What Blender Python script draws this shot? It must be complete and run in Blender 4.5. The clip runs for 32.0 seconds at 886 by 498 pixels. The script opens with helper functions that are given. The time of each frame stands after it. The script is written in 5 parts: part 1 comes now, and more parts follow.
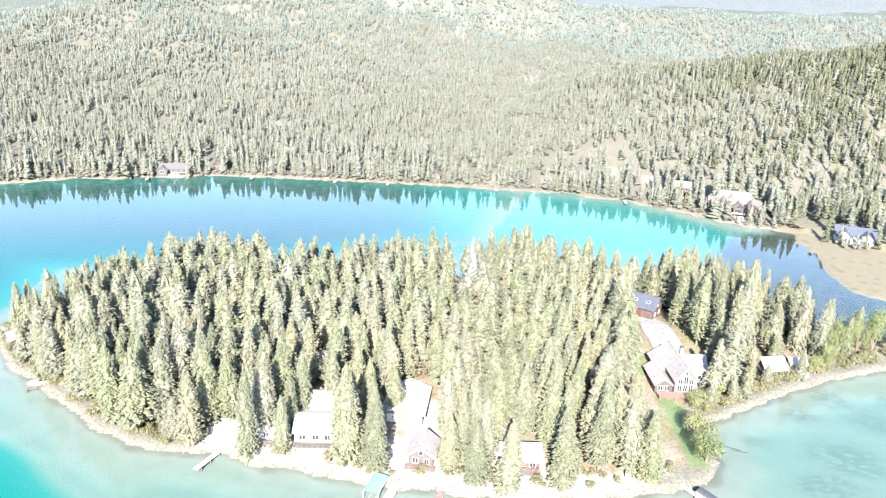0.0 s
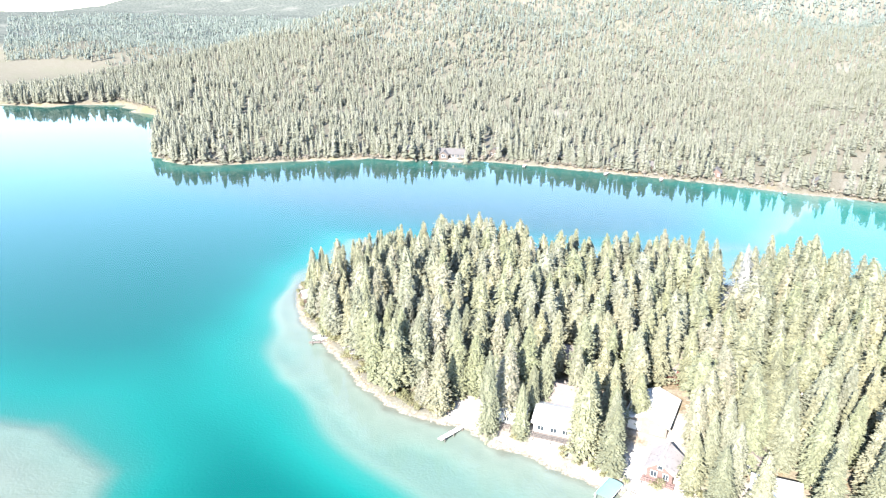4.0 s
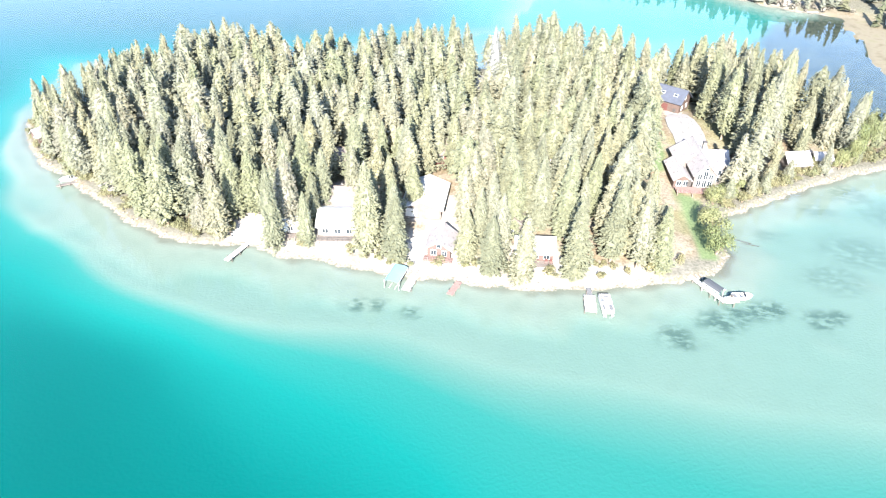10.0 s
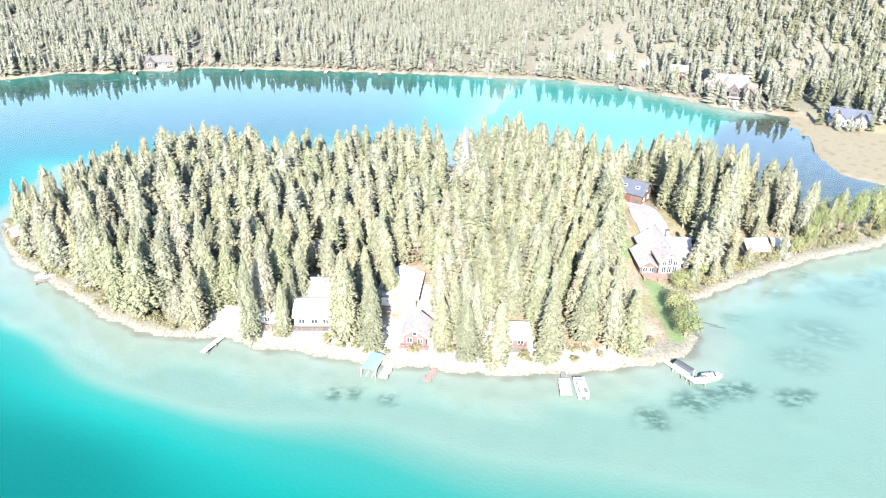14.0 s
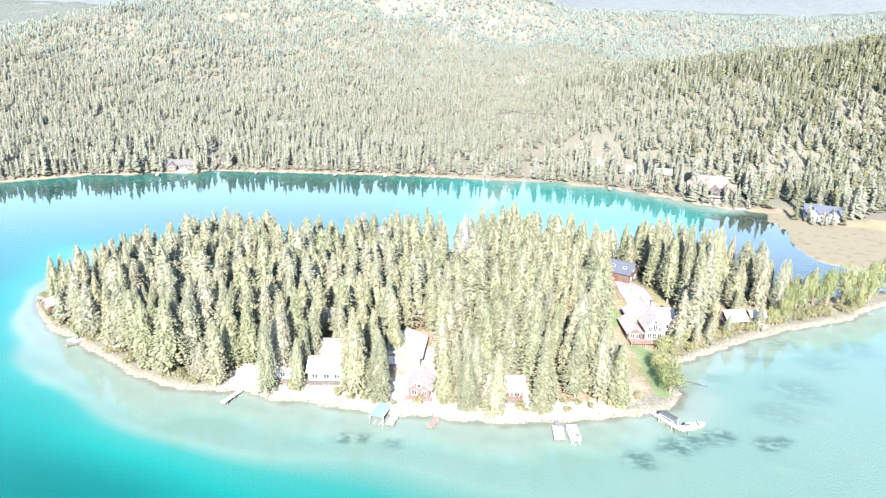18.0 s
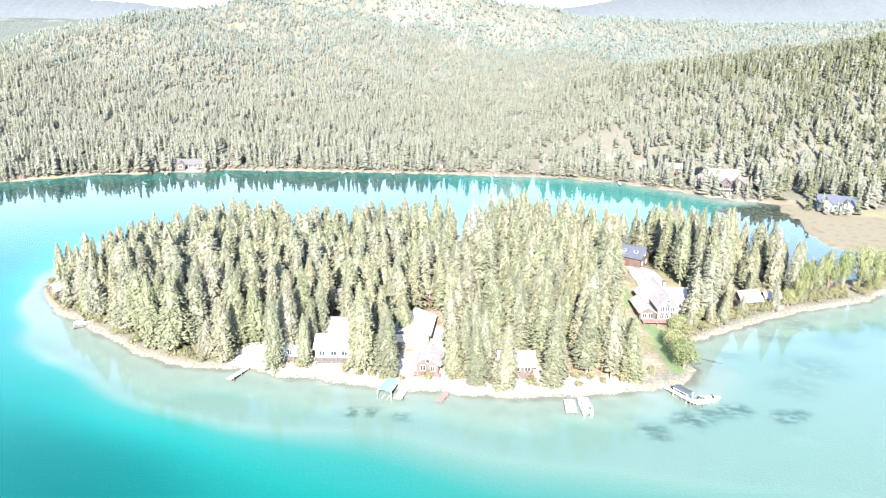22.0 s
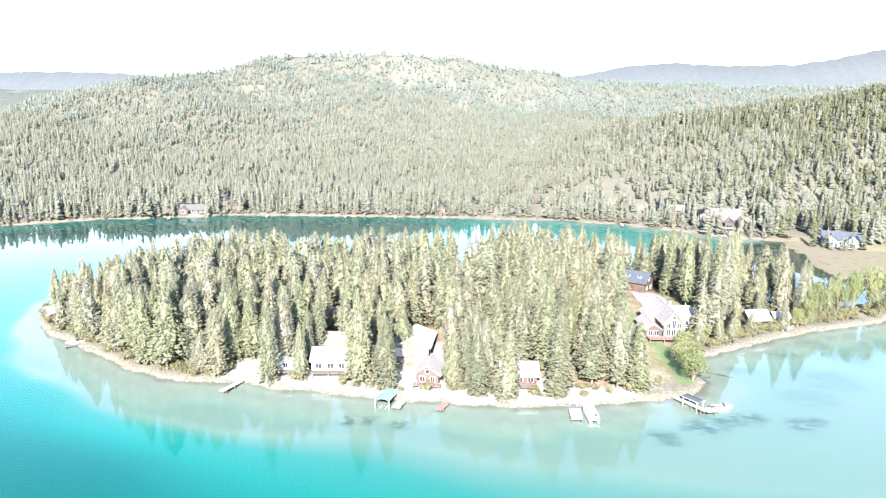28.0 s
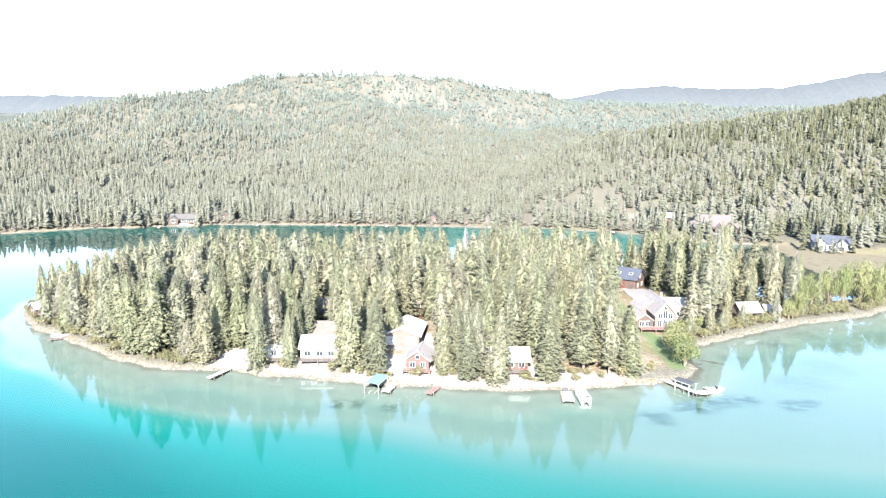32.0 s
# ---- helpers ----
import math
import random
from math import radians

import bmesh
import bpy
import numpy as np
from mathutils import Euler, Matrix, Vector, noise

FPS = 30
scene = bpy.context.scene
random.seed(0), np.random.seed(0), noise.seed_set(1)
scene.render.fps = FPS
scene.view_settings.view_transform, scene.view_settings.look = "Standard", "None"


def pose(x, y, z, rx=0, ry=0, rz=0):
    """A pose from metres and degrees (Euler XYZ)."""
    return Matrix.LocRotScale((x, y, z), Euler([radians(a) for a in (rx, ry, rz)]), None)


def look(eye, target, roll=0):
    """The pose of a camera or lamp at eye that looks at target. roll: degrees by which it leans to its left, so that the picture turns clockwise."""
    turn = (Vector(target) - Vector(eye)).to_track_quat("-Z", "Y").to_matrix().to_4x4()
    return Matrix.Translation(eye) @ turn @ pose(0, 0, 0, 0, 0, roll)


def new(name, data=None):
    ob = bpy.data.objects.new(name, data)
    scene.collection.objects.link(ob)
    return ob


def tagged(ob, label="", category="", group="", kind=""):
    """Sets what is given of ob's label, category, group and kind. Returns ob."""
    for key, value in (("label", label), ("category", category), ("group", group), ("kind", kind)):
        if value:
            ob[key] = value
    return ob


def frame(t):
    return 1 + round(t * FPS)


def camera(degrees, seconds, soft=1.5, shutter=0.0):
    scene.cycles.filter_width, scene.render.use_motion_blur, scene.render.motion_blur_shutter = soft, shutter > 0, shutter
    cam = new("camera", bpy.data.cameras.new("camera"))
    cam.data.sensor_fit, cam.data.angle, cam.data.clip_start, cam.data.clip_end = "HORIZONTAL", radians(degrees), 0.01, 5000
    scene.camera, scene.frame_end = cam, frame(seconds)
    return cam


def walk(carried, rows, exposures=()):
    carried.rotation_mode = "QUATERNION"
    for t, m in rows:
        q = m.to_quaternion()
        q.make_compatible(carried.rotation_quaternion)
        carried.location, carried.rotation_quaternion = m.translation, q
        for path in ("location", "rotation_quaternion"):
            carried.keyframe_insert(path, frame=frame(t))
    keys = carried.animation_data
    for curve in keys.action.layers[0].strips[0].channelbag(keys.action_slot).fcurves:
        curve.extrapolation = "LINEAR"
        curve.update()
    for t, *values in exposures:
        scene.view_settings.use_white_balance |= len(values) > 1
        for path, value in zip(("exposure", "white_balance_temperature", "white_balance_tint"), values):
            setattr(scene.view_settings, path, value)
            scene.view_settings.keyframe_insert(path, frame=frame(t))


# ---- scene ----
cam = camera(63.9, 32.0, soft=1.2)
PATH = [
    (0, (-2.522, -0.396, 97.343), (-2.555, 1.502, 96.714), 2.5),
    (0.5, (-2.444, -0.123, 97.457), (-2.577, 1.769, 96.824), 2.3),
    (1, (-2.400, 0.100, 97.550), (-2.635, 1.981, 96.913), 2.2),
    (1.5, (-1.989, 0.201, 97.553), (-2.341, 2.062, 96.911), 1.9),
    (2, (-1.600, 0.300, 97.500), (-2.047, 2.139, 96.853), 1.8),
    (2.5, (-1.235, 0.512, 97.712), (-1.783, 2.322, 97.063), 1.5),
    (4.5, (0.808, 1.306, 98.663), (0.025, 3.0, 97.944), 0.3),
    (5, (1.183, 1.062, 98.437), (0.41, 2.691, 97.573), 0.1),
    (5.5, (1.509, 1.003, 98.314), (0.756, 2.556, 97.304), -0.0),
    (6, (1.862, 1.085, 98.259), (1.126, 2.575, 97.147), -0.2),
    (6.5, (2.119, 1.216, 98.26), (1.385, 2.682, 97.116), -0.3),
    (7, (2.274, 1.343, 98.274), (1.584, 2.829, 97.127), -0.4),
    (7.5, (2.225, 1.297, 98.275), (1.609, 2.813, 97.125), -0.2),
    (8, (2.022, 0.959, 98.349), (1.488, 2.506, 97.199), -0.0),
    (8.5, (1.591, 0.55, 98.42), (1.176, 2.132, 97.268), 0.6),
    (9, (0.964, 0.375, 98.462), (0.681, 1.986, 97.31), 0.9),
    (9.5, (0.307, 0.385, 98.408), (0.143, 2.012, 97.257), 1.3),
    (10, (-0.161, 0.374, 98.328), (-0.242, 2.009, 97.179), 1.5),
    (10.5, (-0.456, 0.31, 98.278), (-0.496, 1.948, 97.131), 1.6),
    (11, (-0.578, 0.244, 98.341), (-0.601, 1.883, 97.195), 1.8),
    (11.5, (-0.51, 0.205, 98.369), (-0.524, 1.855, 97.239), 1.8),
    (12, (-0.603, -0.038, 98.241), (-0.614, 1.636, 97.148), 1.8),
    (12.5, (-0.701, -0.189, 98.094), (-0.71, 1.516, 97.049), 1.8),
    (13, (-0.727, -0.579, 98.038), (-0.738, 1.157, 97.044), 1.7),
    (13.5, (-0.663, -1.869, 98.043), (-0.677, -0.109, 97.092), 1.6),
    (14, (-0.392, -4.334, 98.07), (-0.409, -2.552, 97.161), 1.6),
    (14.5, (-0.014, -7.595, 98.028), (-0.033, -5.794, 97.16), 1.5),
    (16.5, (0.162, -22.805, 95.932), (0.136, -20.934, 95.225), 1.8),
    (17, (0.093, -24.981, 95.069), (0.064, -23.092, 94.411), 1.8),
    (17.5, (-0.136, -25.893, 93.905), (-0.165, -23.988, 93.296), 1.7),
    (18, (-0.43, -26.28, 92.73), (-0.457, -24.375, 92.122), 1.6),
    (18.5, (-0.576, -26.371, 91.491), (-0.605, -24.466, 90.884), 1.5),
    (19, (-0.685, -26.58, 90.247), (-0.718, -24.674, 89.639), 1.4),
    (19.5, (-0.739, -26.767, 88.972), (-0.787, -24.862, 88.364), 1.2),
    (20, (-0.631, -26.775, 87.687), (-0.684, -24.868, 87.088), 1.1),
    (20.5, (-0.387, -26.678, 86.363), (-0.439, -24.765, 85.785), 1.0),
    (21, (-0.114, -26.813, 85.049), (-0.168, -24.899, 84.472), 1.0),
    (21.5, (0.037, -26.83, 83.726), (-0.014, -24.915, 83.151), 1.0),
    (22, (0.302, -26.936, 82.428), (0.246, -25.02, 81.855), 0.9),
    (22.5, (0.53, -27.035, 81.191), (0.469, -25.119, 80.619), 0.8),
    (23, (0.638, -27.166, 79.944), (0.575, -25.237, 79.419), 0.9),
    (23.5, (0.7, -27.142, 78.712), (0.639, -25.212, 78.189), 0.9),
    (24, (0.765, -27.201, 77.488), (0.71, -25.27, 76.967), 0.8),
    (24.5, (0.817, -27.368, 76.276), (0.765, -25.435, 75.767), 0.7),
    (25, (1.048, -27.528, 75.124), (0.992, -25.592, 74.623), 0.7),
    (25.5, (1.145, -27.627, 74.096), (1.08, -25.682, 73.636), 0.7),
    (27.5, (1.475, -27.67, 68.273), (1.412, -25.709, 67.887), 0.6),
    (28, (1.603, -27.587, 67.177), (1.532, -25.627, 66.789), 0.5),
    (28.5, (1.708, -27.629, 65.991), (1.621, -25.669, 65.602), 0.5),
    (29, (1.854, -27.652, 64.735), (1.765, -25.69, 64.357), 0.5),
    (29.5, (1.972, -27.76, 63.408), (1.884, -25.792, 63.058), 0.5),
    (30, (1.955, -27.877, 62.073), (1.875, -25.905, 61.75), 0.4),
    (30.5, (1.967, -28.109, 60.804), (1.895, -26.135, 60.486), 0.4),
    (31, (2.04, -28.297, 59.54), (1.979, -26.323, 59.224), 0.3),
    (31.5, (2.213, -28.389, 58.48), (2.169, -26.415, 58.164), 0.3),
    (32, (2.26, -28.54, 57.765), (2.21, -26.567, 57.443), 0.4),
]
walk(cam, [(t, look(eye, target, roll)) for t, eye, target, roll in PATH],
     exposures=[(0, 3.16), (2.5, 3.2), (6, 3.27), (7, 3.38), (8, 3.4), (9, 3.34), (10, 3.25), (14, 3.2), (18, 3.17), (24, 3.2), (32, 3.03)])

# ---- light ----
SUN_ELEVATION, SUN_TURN = 31.0, 4.0

world = bpy.data.worlds.new("sky")
scene.world = world
world.use_nodes = True
wn, wl = world.node_tree.nodes, world.node_tree.links
sky = wn.new("ShaderNodeTexSky")
sky.sky_type = "NISHITA"
sky.sun_disc = False
sky.sun_elevation = radians(SUN_ELEVATION)
sky.sun_rotation = radians(180 + SUN_TURN)
sky.altitude = 1200
sky.dust_density = 0.6
wn["Background"].inputs["Strength"].default_value = 0.12
wl.new(sky.outputs["Color"], wn["Background"].inputs["Color"])

sun_data = bpy.data.lights.new("sun", "SUN")
sun_data.energy, sun_data.angle, sun_data.color = 4.2, radians(0.5), (1.0, 0.95, 0.87)
sun = new("sun", sun_data)
sun.matrix_world = pose(0, -50, 300, 90 - SUN_ELEVATION, 0, -SUN_TURN)

# ---- materials ----
def nodes_of(name):
    m = bpy.data.materials.new(name)
    m.use_nodes = True
    nt = m.node_tree
    return m, nt, nt.nodes["Principled BSDF"]


def link(nt, a, b):
    nt.links.new(a, b)


def noise_node(nt, scale, detail=3.0, coords=None, stretch=(1, 1, 1)):
    n = nt.nodes.new("ShaderNodeTexNoise")
    n.inputs["Scale"].default_value, n.inputs["Detail"].default_value = scale, detail
    if coords is None:
        coords = nt.nodes.new("ShaderNodeTexCoord").outputs["Object"]
    mp = nt.nodes.new("ShaderNodeMapping")
    mp.inputs["Scale"].default_value = stretch
    link(nt, coords, mp.inputs["Vector"])
    link(nt, mp.outputs["Vector"], n.inputs["Vector"])
    return n.outputs["Fac"]


def ramp(nt, fac, stops):
    r = nt.nodes.new("ShaderNodeValToRGB")
    e = r.color_ramp.elements
    while len(e) < len(stops):
        e.new(0.5)
    for k, (p, c) in enumerate(stops):
        e[k].position, e[k].color = p, (*c, 1)
    link(nt, fac, r.inputs["Fac"])
    return r.outputs["Color"]


def mix(nt, fac, a, b, mode="MIX"):
    n = nt.nodes.new("ShaderNodeMix")
    n.data_type, n.blend_type = "RGBA", mode
    for socket, value in ((n.inputs["Factor"], fac), (n.inputs["A"], a), (n.inputs["B"], b)):
        if isinstance(value, (int, float)):
            socket.default_value = value
        elif isinstance(value, tuple):
            socket.default_value = (*value, 1)
        else:
            link(nt, value, socket)
    return n.outputs["Result"]


def maths(nt, op, a, b=0.0, clamp=False):
    n = nt.nodes.new("ShaderNodeMath")
    n.operation, n.use_clamp = op, clamp
    for socket, value in zip(n.inputs, (a, b)):
        if isinstance(value, (int, float)):
            socket.default_value = value
        else:
            link(nt, value, socket)
    return n.outputs[0]


def spread(nt, v, lo, hi):
    n = nt.nodes.new("ShaderNodeMapRange")
    n.interpolation_type = "SMOOTHSTEP"
    link(nt, v, n.inputs["Value"])
    n.inputs["From Min"].default_value, n.inputs["From Max"].default_value = lo, hi
    return n.outputs["Result"]


def attribute(nt, name):
    n = nt.nodes.new("ShaderNodeAttribute")
    n.attribute_name = name
    return n.outputs["Fac"]


def bump(nt, bsdf, height, strength=0.4, distance=0.05):
    b = nt.nodes.new("ShaderNodeBump")
    b.inputs["Strength"].default_value, b.inputs["Distance"].default_value = strength, distance
    link(nt, height, b.inputs["Height"])
    link(nt, b.outputs["Normal"], bsdf.inputs["Normal"])


def grained(name, dark, light, scale=2.0, rough=0.8, stretch=(1, 1, 1), bumps=0.3, wear=None, metal=0.0, varied=0.0):
    """Two scales of variation between two colours, with relief."""
    m, nt, b = nodes_of(name)
    fine = noise_node(nt, scale * 6, 4, stretch=stretch)
    broad = noise_node(nt, scale * 0.5, 2)
    fac = maths(nt, "ADD", maths(nt, "MULTIPLY", fine, 0.6), maths(nt, "MULTIPLY", broad, 0.4))
    col = ramp(nt, fac, [(0.3, dark), (0.7, light)])
    if wear:
        col = mix(nt, spread(nt, noise_node(nt, scale * 1.7, 5), 0.56, 0.7), col, wear)
    if varied:
        oi = nt.nodes.new("ShaderNodeObjectInfo")
        col = mix(nt, maths(nt, "MULTIPLY", oi.outputs["Random"], varied), col, tuple(v * 0.45 for v in dark))
    link(nt, col, b.inputs["Base Color"])
    b.inputs["Roughness"].default_value, b.inputs["Metallic"].default_value = rough, metal
    if bumps:
        bump(nt, b, fine, bumps)
    return m


def foliage(name, tints, stand=False, grain_scale=1.3, thinness=0.28):
    """Needles or leaves; each tree takes its own tint, with finer change inside the crown."""
    m, nt, b = nodes_of(name)
    if stand:
        pick = attribute(nt, "tone")
    else:
        pick = nt.nodes.new("ShaderNodeObjectInfo").outputs["Random"]
    n = len(tints)
    tint = ramp(nt, pick, [(k / (n - 1), c) for k, c in enumerate(tints)])
    grain = noise_node(nt, grain_scale, 4)
    col = mix(nt, spread(nt, grain, 0.28, 0.62), tuple(0.75 * c for c in tints[0]), tint)
    link(nt, col, b.inputs["Base Color"])
    b.inputs["Roughness"].default_value = 0.75
    b.inputs["Specular IOR Level"].default_value = 0.25
    thin = nt.nodes.new("ShaderNodeBsdfTranslucent")
    link(nt, col, thin.inputs["Color"])
    both = nt.nodes.new("ShaderNodeMixShader")
    both.inputs["Fac"].default_value = thinness
    link(nt, b.outputs[0], both.inputs[1])
    link(nt, thin.outputs[0], both.inputs[2])
    link(nt, both.outputs[0], nt.nodes["Material Output"].inputs["Surface"])
    return m


TINTS = [(0.108, 0.113, 0.076), (0.168, 0.167, 0.108), (0.139, 0.149, 0.088), (0.148, 0.149, 0.115), (0.183, 0.174, 0.108), (0.176, 0.166, 0.130)]
NEEDLES = foliage("needles", TINTS, grain_scale=22)
STAND = foliage("stand_needles", TINTS, stand=True)
# narrow tints and high thinness lift the darks as haze would
FOREST = foliage("forest_needles", [(0.114, 0.119, 0.094), (0.158, 0.159, 0.122), (0.135, 0.140, 0.103), (0.152, 0.153, 0.126), (0.170, 0.167, 0.131)], stand=True, thinness=0.45)
# nearer forest: shade between trees and thinner haze put into darker tints
SHADED_FOREST = foliage("shaded_forest_needles", [(0.046, 0.048, 0.032), (0.071, 0.077, 0.042), (0.098, 0.100, 0.055), (0.060, 0.064, 0.044), (0.104, 0.102, 0.060)], stand=True)
# farther forest: distance haze put into bluish tints and raised thinness
HAZED_FOREST = foliage("hazed_forest_needles", [(0.112, 0.132, 0.119), (0.143, 0.165, 0.145), (0.125, 0.149, 0.130), (0.138, 0.158, 0.146), (0.160, 0.178, 0.156)], stand=True, thinness=0.45)
LEAVES = foliage("willow_leaves", [(0.103, 0.121, 0.052), (0.155, 0.158, 0.075), (0.135, 0.143, 0.076)])
DRY_LEAVES = foliage("shrub_leaves", [(0.12, 0.115, 0.062), (0.16, 0.145, 0.08), (0.11, 0.118, 0.062)])
SILVER = foliage("silver_needles", [(0.162, 0.168, 0.160), (0.196, 0.201, 0.193), (0.178, 0.184, 0.177)])
BARK = grained("bark", (0.10, 0.075, 0.055), (0.22, 0.17, 0.13), 3.0, 0.9, (1, 1, 0.2))
PALE_BARK = grained("pale_bark", (0.25, 0.22, 0.19), (0.42, 0.38, 0.33), 3.0, 0.9, (1, 1, 0.2))


def ground_material():
    m, nt, b = nodes_of("lake_ground")
    pos = nt.nodes.new("ShaderNodeNewGeometry").outputs["Position"]
    sep = nt.nodes.new("ShaderNodeSeparateXYZ")
    link(nt, pos, sep.inputs["Vector"])
    z = sep.outputs["Z"]
    fine, mid, broad = (noise_node(nt, s, d, pos) for s, d in ((1.6, 5), (0.22, 4), (0.035, 3)))
    # dry land: pale soil and needle litter, with dry grass in patches
    soil = ramp(nt, fine, [(0.3, (0.10, 0.085, 0.066)), (0.7, (0.18, 0.155, 0.12))])
    litter = ramp(nt, fine, [(0.3, (0.075, 0.058, 0.038)), (0.7, (0.15, 0.12, 0.085))])
    grass = ramp(nt, fine, [(0.3, (0.075, 0.075, 0.042)), (0.7, (0.135, 0.125, 0.07))])
    land = mix(nt, spread(nt, mid, 0.42, 0.6), litter, soil)
    land = mix(nt, spread(nt, broad, 0.48, 0.62), land, grass)
    land = mix(nt, attribute(nt, "scrub"), land, ramp(nt, fine, [(0.3, (0.062, 0.060, 0.048)), (0.7, (0.115, 0.108, 0.09))]))
    # beyond the crest, treetops painted on the ground, darkened for shaded gaps
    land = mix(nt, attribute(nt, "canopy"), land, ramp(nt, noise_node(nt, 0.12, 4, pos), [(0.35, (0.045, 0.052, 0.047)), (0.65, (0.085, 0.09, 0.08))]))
    land = mix(nt, attribute(nt, "bare"), land, ramp(nt, fine, [(0.25, (0.17, 0.152, 0.138)), (0.75, (0.30, 0.278, 0.255))]))
    land = mix(nt, attribute(nt, "lawn"), land, ramp(nt, fine, [(0.3, (0.062, 0.085, 0.042)), (0.7, (0.09, 0.115, 0.06))]))
    # stony shore, then the marl bed, tinted cream to teal for light lost in the water
    stones = ramp(nt, fine, [(0.3, (0.065, 0.058, 0.047)), (0.55, (0.125, 0.114, 0.096)), (0.75, (0.21, 0.195, 0.17))])
    jitter = maths(nt, "ADD", z, maths(nt, "MULTIPLY", maths(nt, "SUBTRACT", mid, 0.5), 0.7))
    deep = maths(nt, "DIVIDE", maths(nt, "SUBTRACT", attribute(nt, "depth"), maths(nt, "MULTIPLY", maths(nt, "SUBTRACT", broad, 0.5), 0.25)), 14.0, True)
    bed = ramp(nt, deep, BED_STOPS)
    bed = mix(nt, maths(nt, "MULTIPLY", spread(nt, mid, 0.45, 0.7), spread(nt, z, -1.6, -0.6)), bed, mix(nt, 0.12, bed, (0.036, 0.056, 0.05)))
    bed = mix(nt, attribute(nt, "silt_and_dim"), bed, ramp(nt, mid, [(0.35, (0.014, 0.02, 0.018)), (0.65, (0.028, 0.034, 0.026))]))
    weed = maths(nt, "MULTIPLY", maths(nt, "MULTIPLY", attribute(nt, "weed"), 0.92), spread(nt, noise_node(nt, 0.5, 6, pos, (1, 1.7, 1)), 0.34, 0.58))
    bed = mix(nt, weed, bed, (0.025, 0.047, 0.043))
    col = mix(nt, spread(nt, jitter, 0.2, 0.5), stones, land)
    col = mix(nt, attribute(nt, "marsh"), col, ramp(nt, mid, [(0.3, (0.088, 0.076, 0.053)), (0.5, (0.115, 0.10, 0.074)), (0.7, (0.104, 0.095, 0.063))]))
    col = mix(nt, spread(nt, z, -0.10, -0.01), bed, col)
    link(nt, col, b.inputs["Base Color"])
    b.inputs["Roughness"].default_value = 0.95
    b.inputs["Specular IOR Level"].default_value = 0.0
    bump(nt, b, fine, 0.5, 0.15)
    return m


BED_STOPS = [(0.0, (0.055, 0.052, 0.046)), (0.012, (0.074, 0.078, 0.069)), (0.024, (0.097, 0.112, 0.102)), (0.05, (0.094, 0.119, 0.107)), (0.085, (0.070, 0.113, 0.103)), (0.13, (0.044, 0.103, 0.095)), (0.20, (0.014, 0.096, 0.090)),
             (0.36, (0.003, 0.092, 0.088)), (0.60, (0.0010, 0.060, 0.059)), (1.0, (0.0006, 0.038, 0.038))]
GROUND = ground_material()


def water_material():
    m, nt, b = nodes_of("lake_water")
    nt.nodes.remove(b)
    out = nt.nodes["Material Output"]
    pos = nt.nodes.new("ShaderNodeNewGeometry").outputs["Position"]
    gloss = nt.nodes.new("ShaderNodeBsdfGlossy")
    # light airs roughen the surface in broad patches
    link(nt, maths(nt, "MULTIPLY", spread(nt, noise_node(nt, 0.02, 3, pos, (1, 2.5, 1)), 0.35, 0.65), 0.03), gloss.inputs["Roughness"])
    clear = nt.nodes.new("ShaderNodeBsdfTransparent")
    clear.inputs["Color"].default_value = (0.93, 0.99, 0.985, 1)
    fres = nt.nodes.new("ShaderNodeFresnel")
    fres.inputs["IOR"].default_value = 1.26
    ms = nt.nodes.new("ShaderNodeMixShader")
    link(nt, maths(nt, "SUBTRACT", maths(nt, "MULTIPLY", fres.outputs["Fac"], 1.1), 0.013, True), ms.inputs["Fac"])
    link(nt, clear.outputs[0], ms.inputs[1])
    link(nt, gloss.outputs[0], ms.inputs[2])
    link(nt, ms.outputs[0], out.inputs["Surface"])
    return m


WATER = water_material()


def haze_material():
    """Forest on the farthest ridges, kilometres of hazy air put in as bluish glow; a backdrop."""
    m, nt, b = nodes_of("far_forest_haze")
    pos = nt.nodes.new("ShaderNodeNewGeometry").outputs["Position"]
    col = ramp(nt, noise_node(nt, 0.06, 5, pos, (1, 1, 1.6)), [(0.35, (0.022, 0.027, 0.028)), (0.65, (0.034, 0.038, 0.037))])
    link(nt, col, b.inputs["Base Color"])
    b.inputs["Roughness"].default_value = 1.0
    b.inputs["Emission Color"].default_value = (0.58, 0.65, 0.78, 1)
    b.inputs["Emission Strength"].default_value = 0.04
    return m


HAZE = haze_material()

# ---- plan of the land ----
ISLAND = [(-141, 197), (-134, 184), (-122, 171), (-108, 162), (-103, 157), (-92, 150), (-86, 145), (-75, 139), (-66, 137), (-54, 138),
          (-45, 134), (-30, 132), (-19, 129), (-4, 128), (10, 126), (21, 127), (34, 129), (45, 132), (52, 134), (58, 137), (61, 144),
          (61, 154), (64, 161), (72, 166), (87, 176), (100, 184), (112, 190), (136, 200), (146, 209), (175, 224), (245, 238), (245, 255),
          (165, 230), (150, 225), (134, 219), (123, 217), (112, 221), (108, 230), (108, 241), (98, 252), (80, 251), (66, 247), (50, 254),
          (36, 261), (13, 264), (-1, 259)]
ISLAND += [(-33, 252), (-50, 245), (-61, 240), (-71, 238), (-89, 243), (-109, 244), (-123, 233), (-132, 214)]
